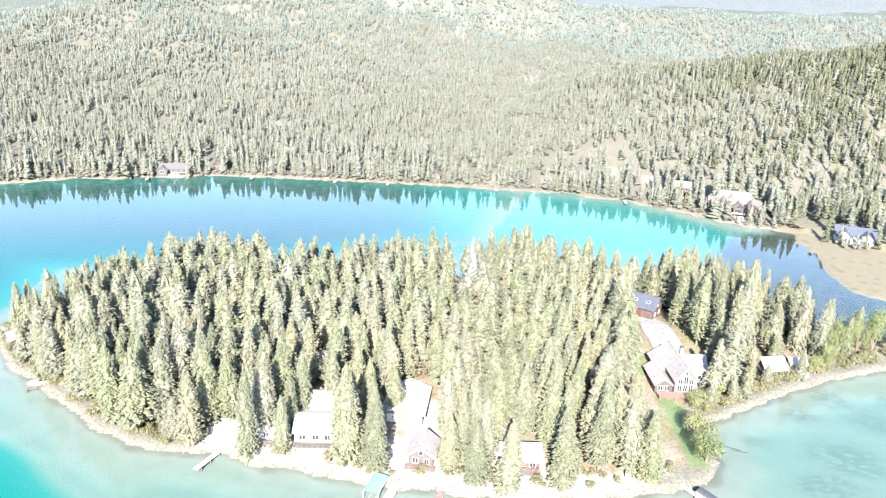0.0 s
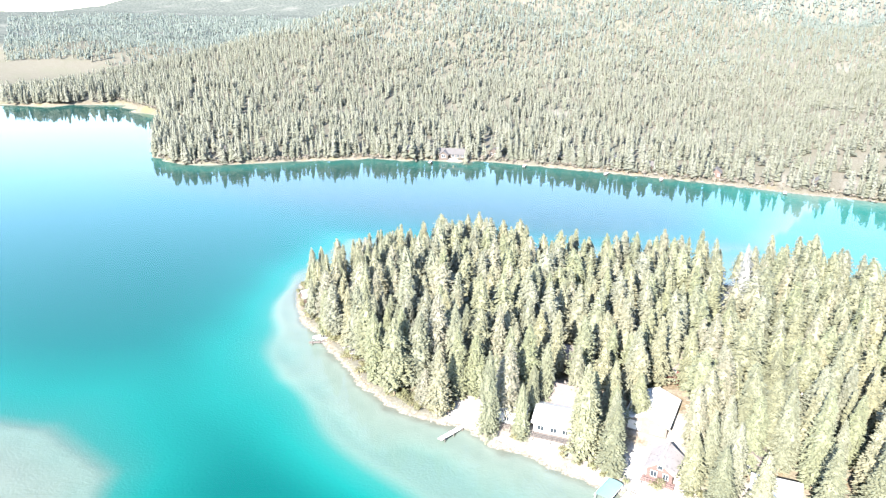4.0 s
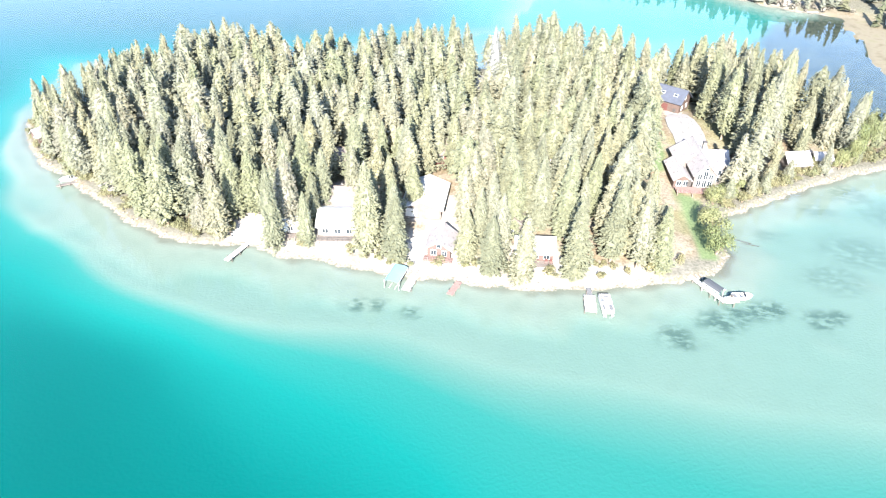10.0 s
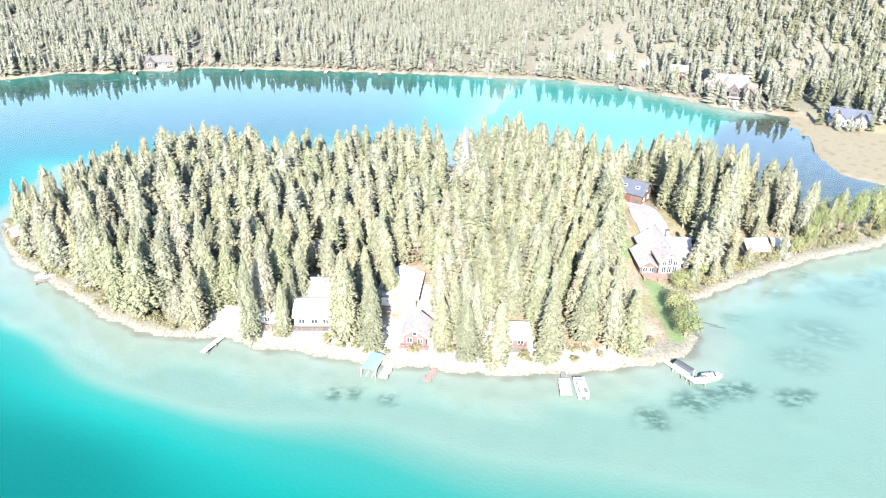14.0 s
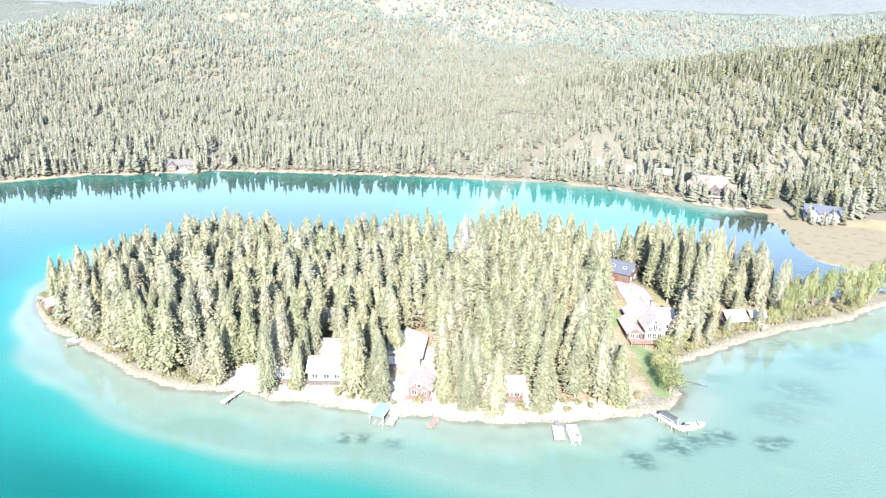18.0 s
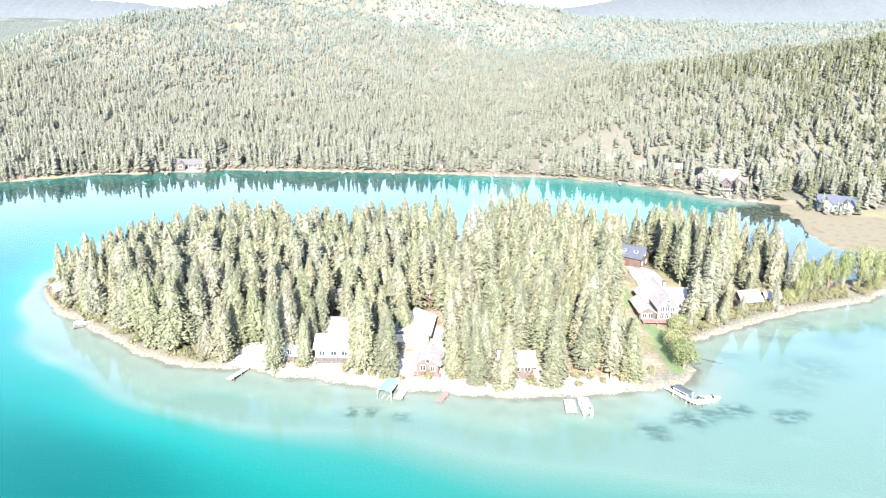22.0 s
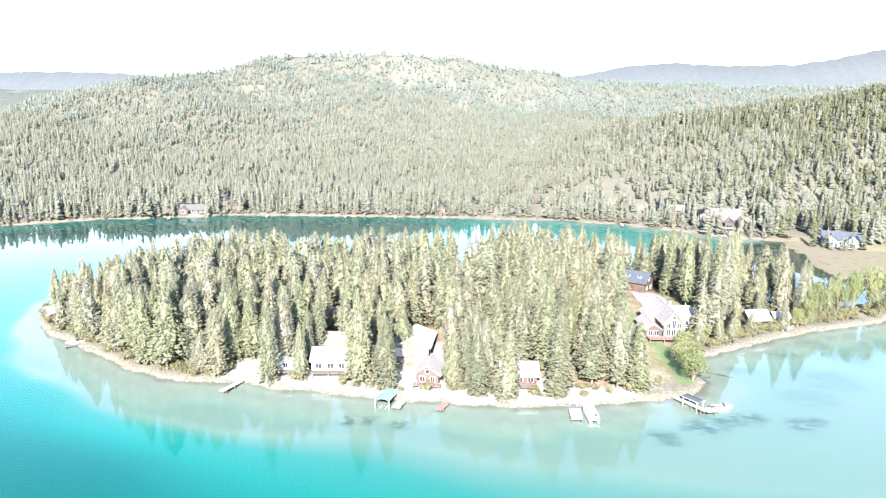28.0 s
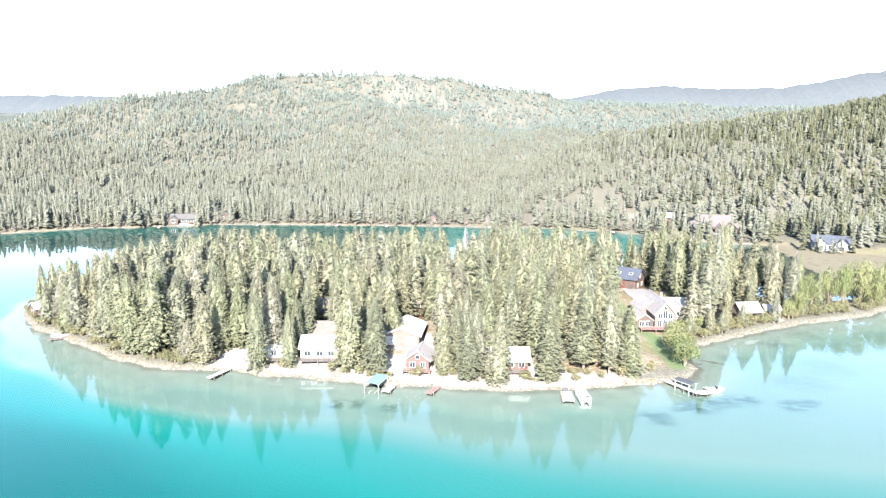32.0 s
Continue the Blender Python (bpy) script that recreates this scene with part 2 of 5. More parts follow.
MAINLAND = [(3400, 150), (900, 200), (244, 236), (244, 262), (185, 248), (164, 254), (156, 266), (155, 282), (160, 302), (162, 325), (166, 346),
            (145, 354), (121, 375), (93, 396), (61, 406), (9, 413), (-44, 413), (-117, 413), (-143, 410), (-182, 396), (-222, 385),
            (-250, 366), (-292, 333), (-316, 322), (-346, 332), (-390, 375), (-440, 440), (-475, 463), (-543, 490), (-590, 455),
            (-647, 431), (-900, 350), (-3400, 200), (-3400, 4600), (3400, 4600)]
BAR = [(-330, 130), (-230, 104), (-168, 93), (-146, 97), (-132, 93), (-120, 90), (-114, 80), (-117, 67), (-135, 54), (-200, 40), (-330, 30)]
SHELF = [(-152, 250), (-148, 206), (-135, 173), (-110, 140), (-89, 130), (-68, 121), (-50, 114), (-10, 107), (40, 99), (80, 92), (170, 84),
         (400, 80), (400, 420), (40, 420), (25, 360), (10, 310), (-40, 285), (-100, 268)]
LAWN = [(54, 140), (58, 141), (60, 150), (58, 160), (60, 167), (53, 171), (53.5, 160), (54, 148)]
GARDEN = [(47, 180), (53, 179), (54.5, 196), (50, 198)]
SILT = [(97, 226), (112, 222), (124, 219), (152, 227), (240, 250), (200, 262), (166, 262), (162, 300), (170, 335), (160, 350), (132, 338), (118, 312), (106, 270), (98, 262)]
MARSH = [(150, 262), (160, 250), (186, 246), (300, 262), (300, 330), (215, 322), (196, 326), (186, 343), (162, 352), (156, 330), (152, 300)]
RIDGE = [(-2600, 20), (-1000, 18), (-700, 20), (-600, 44), (-520, 70), (-470, 85), (-428, 102), (-363, 123), (-290, 138), (-208, 150),
         (-86, 160), (-16, 155), (66, 141), (122, 130), (226, 118), (382, 112), (650, 113), (1200, 125), (2600, 130)]
CREST = [(-2600, 700), (-700, 760), (-520, 850), (-430, 930), (-360, 1050), (-200, 1200), (0, 1330), (200, 1400), (400, 1500), (700, 1600), (2600, 1700)]
FAR_RIDGE = [(-3400, 160), (-2430, 232), (-2050, 236), (-1700, 226), (-900, 150), (0, 150), (400, 215), (595, 242), (733, 276), (1005, 300), (1226, 284),
             (1553, 288), (1767, 321), (2000, 368), (2800, 440), (3400, 420)]
NEAR_RIDGE = [(0, 0), (50, 12), (90, 28), (140, 40), (190, 46), (240, 56), (295, 64), (370, 76), (490, 84), (740, 82), (1300, 60)]


def inside(poly, x, y):
    hit = np.zeros(x.shape, bool)
    for (ax, ay), (bx, by) in zip(poly, poly[1:] + poly[:1]):
        if ay != by:
            hit ^= ((ay > y) != (by > y)) & (x < (bx - ax) * (y - ay) / (by - ay) + ax)
    return hit


def reach(poly, x, y):
    """Signed distance to a polygon's edge, positive inside."""
    d = np.full(x.shape, 1e9)
    for (ax, ay), (bx, by) in zip(poly, poly[1:] + poly[:1]):
        ex, ey = bx - ax, by - ay
        t = np.clip(((x - ax) * ex + (y - ay) * ey) / (ex * ex + ey * ey + 1e-9), 0, 1)
        d = np.minimum(d, np.hypot(x - ax - t * ex, y - ay - t * ey))
    return np.where(inside(poly, x, y), d, -d)


def step(v, lo, hi):
    t = np.clip((v - lo) / (hi - lo), 0, 1)
    return t * t * (3 - 2 * t)


def waves(x, y, size, seed):
    """Cheap rolling unevenness, about -1 to 1."""
    r = np.random.RandomState(seed)
    v = 0
    for k in range(7):
        a, s = r.uniform(0, 6.28), size * r.uniform(0.5, 1.8)
        v = v + np.sin((x * math.cos(a) + y * math.sin(a)) / s * 6.28 + r.uniform(0, 6.28))
    return v / 3.2


def height(x, y):
    x, y = np.asarray(x, float), np.asarray(y, float)
    wob = waves(x, y, 9, 3) * 1.1
    isle, main = reach(ISLAND, x, y) + wob * 0.6, reach(MAINLAND, x, y) + wob * 1.2
    z_isle = 0.9 * step(isle, 0, 1.2) + 1.4 * step(isle, 2, 14) + 2.6 * step(isle, 12, 42) + 0.25 * waves(x, y, 30, 5) * step(isle, 4, 12)
    # mainland: low terrace, then the forested hill, and the small near hill by the meadow
    ridge = np.interp(x, [p[0] for p in RIDGE], [p[1] for p in RIDGE])
    crest = np.interp(x, [p[0] for p in CREST], [p[1] for p in CREST])
    s = np.clip((y - 430) / (crest - 430), 0, 2)
    rise = ridge * np.minimum(s, 1) ** 2.2 * (1 - 0.55 * step(s, 1.02, 1.6))
    flank = np.where(y < 640, np.clip((y - 395) / 245, 0, 1) ** 0.75, np.exp(-((y - 640) / 190) ** 2))
    near_hill = np.maximum(np.interp(x, [p[0] for p in NEAR_RIDGE], [p[1] for p in NEAR_RIDGE]) - 0.55 * rise, 0) * flank
    left_hill = 13.5 * np.exp(-((x + 420) / 160) ** 2 - ((y - 640) / 160) ** 2) + 26 * np.exp(-((x + 345) / 75) ** 2 - ((y - 845) / 80) ** 2)
    far = 0.55 * np.interp(x, [p[0] for p in FAR_RIDGE], [p[1] for p in FAR_RIDGE]) * step(y, 2300, 3300)
    bumps = (6 * waves(x, y, 260, 7) + 2.2 * waves(x, y, 80, 9)) * step(main, 30, 300)
    z_main = 1.3 * step(main, 0, 2.5) + 1.7 * step(main, 3, 30) + np.maximum(rise, far) * step(main, 10, 160) + near_hill * step(main, 8, 90) + left_hill + bumps
    z_main = np.where(inside(MARSH, x, y), 0.35 + 0.004 * main, z_main)
    # lake: shelf round the island, bar, and the drop beyond
    roll = waves(x, y, 46, 13) * 2.2
    shelf, bar = reach(SHELF, x, y) + roll, reach(BAR, x, y) + 0.5 * roll
    shore = np.maximum(isle, main)
    shallow = 0.10 + 0.35 * step(-shore, 0, 4) + 0.85 * step(-shore, 0, 20) + 0.16 * waves(x, y, 25, 11) * step(-shore, 4, 12) + 1.5 * step(y, 268, 330)
    slope = 0.56 - 0.465 * step(x, -105, 30)
    drop = 1.1 + np.maximum(-shelf, 0) * slope
    depth = np.where(shelf > 0, np.minimum(shallow, 1.12 + 4 * step(y, 268, 330)), 12.5 * (1 - np.exp(-drop / 12.5)) + 0.05)
    depth_bar = np.where(bar > 0, 0.95 - 0.45 * step(bar, 1, 14) + 0.05 * waves(x, y, 16, 15), 0.95 + 11.5 * (1 - np.exp(-np.maximum(-bar, 0) * 0.038)))
    depth = -np.log(np.exp(-1.1 * depth) + np.exp(-1.1 * depth_bar)) / 1.1
    depth = depth - 2.6 * np.exp(-((x + 140) / 45) ** 2 - ((y - 128) / 30) ** 2) * step(depth, 2.2, 8)
    depth = depth - 2.4 * np.exp(-((x + 112) / 18) ** 2 - ((y - 54) / 15) ** 2) * step(depth, 1.8, 8)
    depth = depth + 1.2 * np.exp(-((x + 74) / 26) ** 2 - ((y - 92) / 20) ** 2) * step(depth, 2.5, 8)
    depth = np.minimum(depth, 0.2 + np.maximum(-main, 0) * (2.0 - 1.1 * step(x, -120, 40) - 0.75 * step(x, 60, 130)))
    depth = np.minimum(depth, 0.15 + np.maximum(-isle, 0) * 0.9)
    return np.where(isle > 0, z_isle, np.where(main > 0, z_main, -depth))


def axis(fine_lo, fine_hi, fine, lo, hi, growth=1.07, cap=45.0):
    a = list(np.arange(fine_lo, fine_hi + fine / 2, fine))
    for sign in (-1, 1):
        s, v = fine, a[0] if sign < 0 else a[-1]
        while lo < v < hi:
            s = min(s * growth, cap)
            v += sign * s
            a.insert(0, v) if sign < 0 else a.append(v)
    return np.array(a)


def mesh_from(name, verts, faces, material, smooth=False):
    me = bpy.data.meshes.new(name)
    verts, faces = np.asarray(verts, np.float32), np.asarray(faces, np.int32)
    n, k = faces.shape
    me.vertices.add(len(verts)), me.loops.add(n * k), me.polygons.add(n)
    me.vertices.foreach_set("co", verts.ravel())
    me.loops.foreach_set("vertex_index", faces.ravel())
    me.polygons.foreach_set("loop_start", np.arange(0, n * k, k, dtype=np.int32))
    me.polygons.foreach_set("use_smooth", np.full(n, smooth))
    me.materials.append(material)
    me.update(calc_edges=True)
    return me


BARE = [(-9, 137, 11), (-9, 152, 9), (-33, 140, 8), (-35, 158, 8), (-34, 172, 7), (-54, 142, 9), (14, 135, 9), (30, 131, 6), (0, 238, 11), (62, 218, 4),
        (98, 192, 7), (-2, 131, 8), (-20, 133, 8), (146, 366, 12), (21, 432, 9), (-150, 565, 16), (128, 400, 8), (52, 432, 9), (72, 436, 8), (98, 436, 11), (116, 428, 8), (186, 335, 9), (24, 447, 7), (26, 462, 6), (27, 476, 6), (-170, 402, 10)]
WEEDS = [(-25, 118, 3.4), (-20, 118.5, 3.2), (-13, 118, 3.5), (44, 114, 6), (54, 120, 7), (59, 123, 6), (65, 125, 7), (76, 123, 6), (80, 124, 4), (92, 168, 8),
         (104, 178, 9), (112, 168, 12), (95, 150, 14), (85, 138, 11), (125, 178, 12), (135, 160, 14), (75, 155, 6)]


# thin forest on stony ground up the hill: x, y, half widths, how open
OPEN_HILL = [(-70, 1150, 95, 120, 0.8), (-230, 965, 110, 55, 0.55), (70, 1180, 90, 110, 0.6), (60, 865, 110, 30, 0.7), (-400, 850, 70, 30, 0.4), (190, 1270, 120, 120, 0.5), (250, 560, 50, 20, 0.35), (120, 640, 45, 20, 0.4)]


def openness(x, y):
    v = 0.7 * step(waves(x, y, 150, 31) + 0.5 * waves(x, y, 45, 32), 0.85, 1.4) * step(y, 440, 700)
    patchy = 0.55 + 0.6 * waves(x, y, 38, 33)
    for a, b, rx, ry, much in OPEN_HILL:
        v = np.maximum(v, much * np.exp(-((x - a) / rx) ** 2 - ((y - b) / ry) ** 2) * patchy)
    return np.clip(v, 0, 1)


def build_ground():
    xs, ys = axis(-165, 165, 1.4, -3000, 3000), axis(60, 262, 1.4, -500, 4000)
    X, Y = np.meshgrid(xs, ys)
    Z = height(X, Y)
    depth = np.maximum(-Z, 0)
    Z = np.where(Z < -1.2, -1.2 + 0.25 * (Z + 1.2), Z)  # deep bed flattened so its slope does not catch the sun
    nx, ny = len(xs), len(ys)
    i = (np.arange(ny - 1)[:, None] * nx + np.arange(nx - 1)[None, :]).ravel()
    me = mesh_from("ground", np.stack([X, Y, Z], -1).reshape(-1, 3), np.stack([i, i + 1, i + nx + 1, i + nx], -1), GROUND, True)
    wob = waves(X, Y, 6, 21) * 1.2

    def store(name, v):
        at = me.attributes.new(name, "FLOAT", "POINT")
        at.data.foreach_set("value", np.clip(v, 0, 20).ravel().astype(np.float32))

    store("depth", depth)
    bare = np.zeros(X.shape)
    for x, y, r in BARE:
        bare = np.maximum(bare, (0.45 if y > 400 else 1.0) * step(-np.hypot(X - x, Y - y) + wob, -r, -r * 0.5))
    bare = np.maximum(bare, 0.3 * openness(X, Y))
    isle = reach(ISLAND, X, Y)
    rim = step(isle, 0.2, 1) * (1 - step(isle, 4, 9))
    front = step(X, -62, -52) * (1 - step(X, 42, 52)) * (Y < 150)
    bare = np.maximum(bare, rim * front * (0.25 + 0.5 * step(wob, -0.9, 0.5)) * (1 - 0.8 * step(waves(X, Y, 14, 23), 0.5, 1.0)))
    main = reach(MAINLAND, X, Y) + wob
    store("scrub", np.clip(0.85 * step(main, 0.8, 2.0) * (1 - step(reach(MARSH, X, Y), -4, 0)) + rim * (1 - front) + rim * front, 0, 1))
    weed = np.zeros(X.shape)
    for x, y, r in WEEDS:
        weed = np.maximum(weed, (1.0 if y < 130 else 0.45) * step(-np.hypot(X - x, (Y - y) * 1.3) + wob, -r, -r * 0.3))
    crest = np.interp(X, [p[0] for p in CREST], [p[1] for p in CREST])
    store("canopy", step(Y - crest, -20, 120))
    store("bare", bare), store("weed", 0.9 * weed)
    store("lawn", np.maximum(step(reach(LAWN, X, Y) + wob * 0.3, -0.5, 0.7), step(reach(GARDEN, X, Y) + wob * 0.3, -0.5, 0.7)))
    # lagoon silt, plus far lake bed dimmed to deepen the dark tree reflections
    store("silt_and_dim", np.maximum(step(reach(SILT, X, Y) + wob, -4, 4), 0.6 * step(-X + 3 * wob, -45, 60) * step(Y + 3 * wob, 262, 320)))
    store("marsh", step(reach(MARSH, X, Y) + wob, -2, 3))
    tagged(new("ground", me), "pale stony shore, forest floor and marl lake bed tinted turquoise by depth", "ground", kind="structure")


build_ground()
water_mesh = mesh_from("water", [(-3000, -500, 0), (3000, -500, 0), (3000, 700, 0), (-3000, 700, 0)], [(0, 1, 2, 3)], WATER)
lake = tagged(new("water", water_mesh), "clear calm turquoise lake water mirroring sky and trees", "lake", kind="structure")
lake.visible_shadow = False


# blue ridges in the far distance
def far_ridge(name, label, profile, y, material, seed):
    xs = np.arange(-3300, 3301, 20.0)
    top = np.interp(xs, [p[0] for p in profile], [p[1] for p in profile]) + 3.0 * waves(xs, xs * 0, 120, seed) + 1.5 * waves(xs, xs * 0, 30, seed + 1)
    verts, faces, n = [], [], len(xs)
    for k, (u, back) in enumerate(((0.0, -500), (0.55, -240), (1.0, 0), (0.0, 260))):
        verts += [(x, y + back + 30 * math.sin(x / 170 + k), max(t, 5) * u) for x, t in zip(xs, top)]
    for k in range(3):
        faces += [(k * n + i, k * n + i + 1, (k + 1) * n + i + 1, (k + 1) * n + i) for i in range(n - 1)]
    tagged(new(name, mesh_from(name, verts, faces, material, True)), label, "mountains", kind="structure")


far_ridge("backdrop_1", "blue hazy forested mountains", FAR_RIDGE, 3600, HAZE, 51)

# ---- trees ----
def part(name, data, material, parent, label="", m=None):
    """One mesh object under a thing or a part; data is a bmesh or a mesh."""
    if isinstance(data, bmesh.types.BMesh):
        me = bpy.data.meshes.new(name)
        data.to_mesh(me)
        data.free()
        me.materials.append(material)
    else:
        me = data
    ob = new(name, me)
    ob.parent = parent
    if m is not None:
        ob.matrix_basis = m
    if label:
        ob["label"] = label
    return ob


def crown_arrays(rng, boughs, sprays, bare, spread_to, droop, ragged, blunt=2.1, coarse=1.0, rings=7, sides=7):
    """A conifer crown 1 m high: bough ends set unevenly over its outline, each a tuft of drooping sprays, round a thin dark core."""
    V, F = [], []
    lobes = [(rng.uniform(0, 6.28), rng.uniform(3, 9), rng.uniform(0, 6.28)) for _ in range(3)]

    def outline(u, a):
        r = spread_to * (1 - u ** blunt) ** 0.85 * min(1, 0.6 + 2.2 * u) + 0.008
        return r * (1 + 0.10 * sum(math.sin(a + p + f * u) for p, f, _ in lobes))

    for i in range(boughs):
        u = min(0.995, (i + rng.random()) / boughs) ** 0.9
        a = i * 2.39996 + rng.uniform(-0.5, 0.5)
        reach_out = outline(u, a) * rng.uniform(1 - ragged, 1.12)
        z = bare + (1 - bare) * u
        for _ in range(sprays if u < 0.9 else max(3, sprays // 2)):
            t = rng.uniform(0.6, 1.06)
            aa = a + rng.gauss(0, 0.16) / max(t, 0.3)
            r = reach_out * t
            c, sn = math.cos(aa), math.sin(aa)
            zz = z - droop * r * t + rng.gauss(0, 0.010)
            size = coarse * (0.0085 + 0.0075 * (1 - u)) * rng.uniform(0.7, 1.35)
            tilt = rng.uniform(-0.9, 0.4)
            wide = size * rng.uniform(0.6, 1.1)
            k = len(V)
            V.append((c * (r - size), sn * (r - size), zz + size * 0.35))
            V.append((c * r - sn * wide, sn * r + c * wide, zz - 0.25 * size))
            V.append((c * (r + size * 1.2), sn * (r + size * 1.2), zz + tilt * size))
            V.append((c * r + sn * wide, sn * r - c * wide, zz - 0.25 * size))
            F.extend(((k, k + 1, k + 2), (k, k + 2, k + 3)))
    k, turn = len(V), 6.2832 / sides
    for i in range(rings):
        u = i / rings
        for j in range(sides):
            r = 0.62 * outline(u, j * turn) * rng.uniform(0.75, 1.2)
            V.append((r * math.cos(j * turn), r * math.sin(j * turn), bare + (1 - bare) * u * 0.98))
    V.append((0, 0, 1.0))
    for i in range(rings - 1):
        for j in range(sides):
            p, q = k + i * sides + j, k + i * sides + (j + 1) % sides
            F.extend(((p, q, q + sides), (p, q + sides, p + sides)))
    for j in range(sides):
        F.append((k + (rings - 1) * sides + j, k + (rings - 1) * sides + (j + 1) % sides, k + rings * sides))
    return np.array(V), np.array(F)


def trunk_arrays(rng, radius, top, lean=0.006):
    V, F = [], []
    for i in range(4):
        u = i / 3 * top
        r = radius * (1.25 if i == 0 else 1) * (1 - 0.85 * u)
        ox, oy = rng.uniform(-lean, lean) * (i > 0), rng.uniform(-lean, lean) * (i > 0)
        for j in range(6):
            V.append((ox + r * math.cos(j * 1.047), oy + r * math.sin(j * 1.047), u - (0.03 if i == 0 else 0)))
    for i in range(3):
        for j in range(6):
            a, b2 = i * 6 + j, i * 6 + (j + 1) % 6
            F.extend(((a, b2, b2 + 6), (a, b2 + 6, a + 6)))
    return np.array(V), np.array(F)


rng = random.Random(11)
# boughs, sprays a bough, bare length, spread, droop, raggedness, bluntness
HABITS = [(210, 10, 0.05, 0.150, 0.45, 0.26, 1.9), (200, 10, 0.07, 0.132, 0.55, 0.28, 1.7), (190, 11, 0.13, 0.150, 0.35, 0.32, 2.2), (200, 10, 0.04, 0.120, 0.6, 0.26, 1.6),
          (150, 13, 0.24, 0.160, 0.2, 0.4, 2.6), (220, 10, 0.03, 0.180, 0.5, 0.24, 1.8), (110, 13, 0.42, 0.140, 0.15, 0.42, 2.8)]
CROWNS, TRUNKS, CROWN_ARRAYS = [], [], []
for h in HABITS:
    v, f = crown_arrays(rng, *h)
    CROWN_ARRAYS.append(crown_arrays(rng, int(h[0] * 0.55), 7, *h[2:], 1.35, 6, 7))
    CROWNS.append(mesh_from("crown", v, f, NEEDLES))
    v, f = trunk_arrays(rng, 0.0125, 0.97)
    TRUNKS.append(mesh_from("trunk", v, f, BARK if h[2] < 0.3 else PALE_BARK, True))

TREE_LABELS = ["tall yellow-green spruce with dense drooping branches", "slender grey-green spruce with drooping branches", "olive-green fir with a ragged crown",
               "narrow dark green spruce clothed to the ground", "pine with an open crown on a bare lower trunk", "broad bushy young fir clothed to the ground",
               "old pine with a long bare pale trunk"]


def conifer(x, y, habit, tall, wide=1.0):
    z = float(height([x], [y])[0])
    e = tagged(new("conifer_tree"), TREE_LABELS[habit], "tree", "conifers of the island")
    e.matrix_basis = pose(x, y, z, rng.uniform(-1.5, 1.5), rng.uniform(-1.5, 1.5), rng.uniform(0, 360)) @ Matrix.Diagonal((tall * wide, tall * wide, tall, 1))
    part("trunk", TRUNKS[habit], None, e)
    part("crown", CROWNS[habit], None, e)
    return e


# places kept free of trees on the island: buildings, drive, lawn, clearings
OPEN = [(-9, 136, 8.5), (-9, 147, 7), (-9, 158, 6.5), (-8, 165, 5), (-34, 138, 6.5), (-32, 147, 5.5), (-35, 158, 5), (-35, 169, 7), (-54, 141, 7), (14, 135, 6.5), (13, 141, 5), (30, 131, 5), (1, 235, 8), (4, 241, 6), (2, 227, 7), (0, 246, 7), (1, 220, 4.5), (1, 213, 4.5), (1, 206, 3.5),
        (59, 173, 8), (64, 180, 9), (63, 190, 7), (65, 202, 7), (64, 213, 8), (62, 224, 8.5), (60, 180, 9), (55, 140, 4.5), (55, 150, 5), (55, 160, 6), (58, 166, 6), (91, 188, 6.5), (100, 192, 6), (74, 182, 4), (49, 142, 4), (50, 150, 5), (49, 158, 5), (50, 137, 5.5), (48, 146, 4.5), (-126, 181, 3)]
YARD = [(47, 139), (60, 139), (66, 165), (74, 185), (74, 205), (72, 230), (57, 230), (53, 208), (49, 188), (46, 170)]
FRONT_TREES = [(-47, 136, 5, 22.5, 0.75), (-39.5, 137.5, 5, 14.5, 0.9), (-24.5, 136.5, 5, 23.5, 1.0), (-19, 139, 0, 16, 1.1), (-1.5, 135, 5, 13.5, 1.2), (-2, 144, 2, 18.5, 1.1),
               (6, 136.5, 5, 17, 1.0), (21.5, 143, 1, 24, 1.1), (23.5, 137.5, 0, 16.5, 1.2), (32, 136, 2, 23, 1.0), (38, 135, 2, 20, 1.1), (31, 142, 3, 23, 1.1),
               (-66, 141.5, 5, 10.5, 1.5), (-82, 146, 0, 21, 1.1), (-68, 153, 0, 25, 1.1), (-62, 152, 1, 23, 1.1), (-94, 158, 0, 22, 1.1)]
RIGHT_TREES = [(78, 186, 3, 27, 1.1), (84, 195, 0, 26, 0.9), (73, 200, 2, 24, 0.9), (74, 207, 2, 23, 0.9), (71, 214, 3, 24, 1.0), (88, 204, 0, 27, 0.9), (82, 211, 1, 25, 1.0),
               (92, 210, 0, 26, 0.9), (105, 202, 0, 22, 0.9), (103, 212, 4, 10, 1.0), (66, 238, 3, 20, 1.0), (71, 236, 3, 21, 1.0), (52, 226, 3, 22, 1.0), (47.5, 198, 6, 24, 1.0), (44.5, 189, 6, 23, 1.0), (110, 200, 0, 19, 1.1), (115, 206, 1, 17, 1.1), (121, 205, 5, 12, 1.2), (127, 210, 0, 14, 1.1)]
FRONT_TREES += RIGHT_TREES


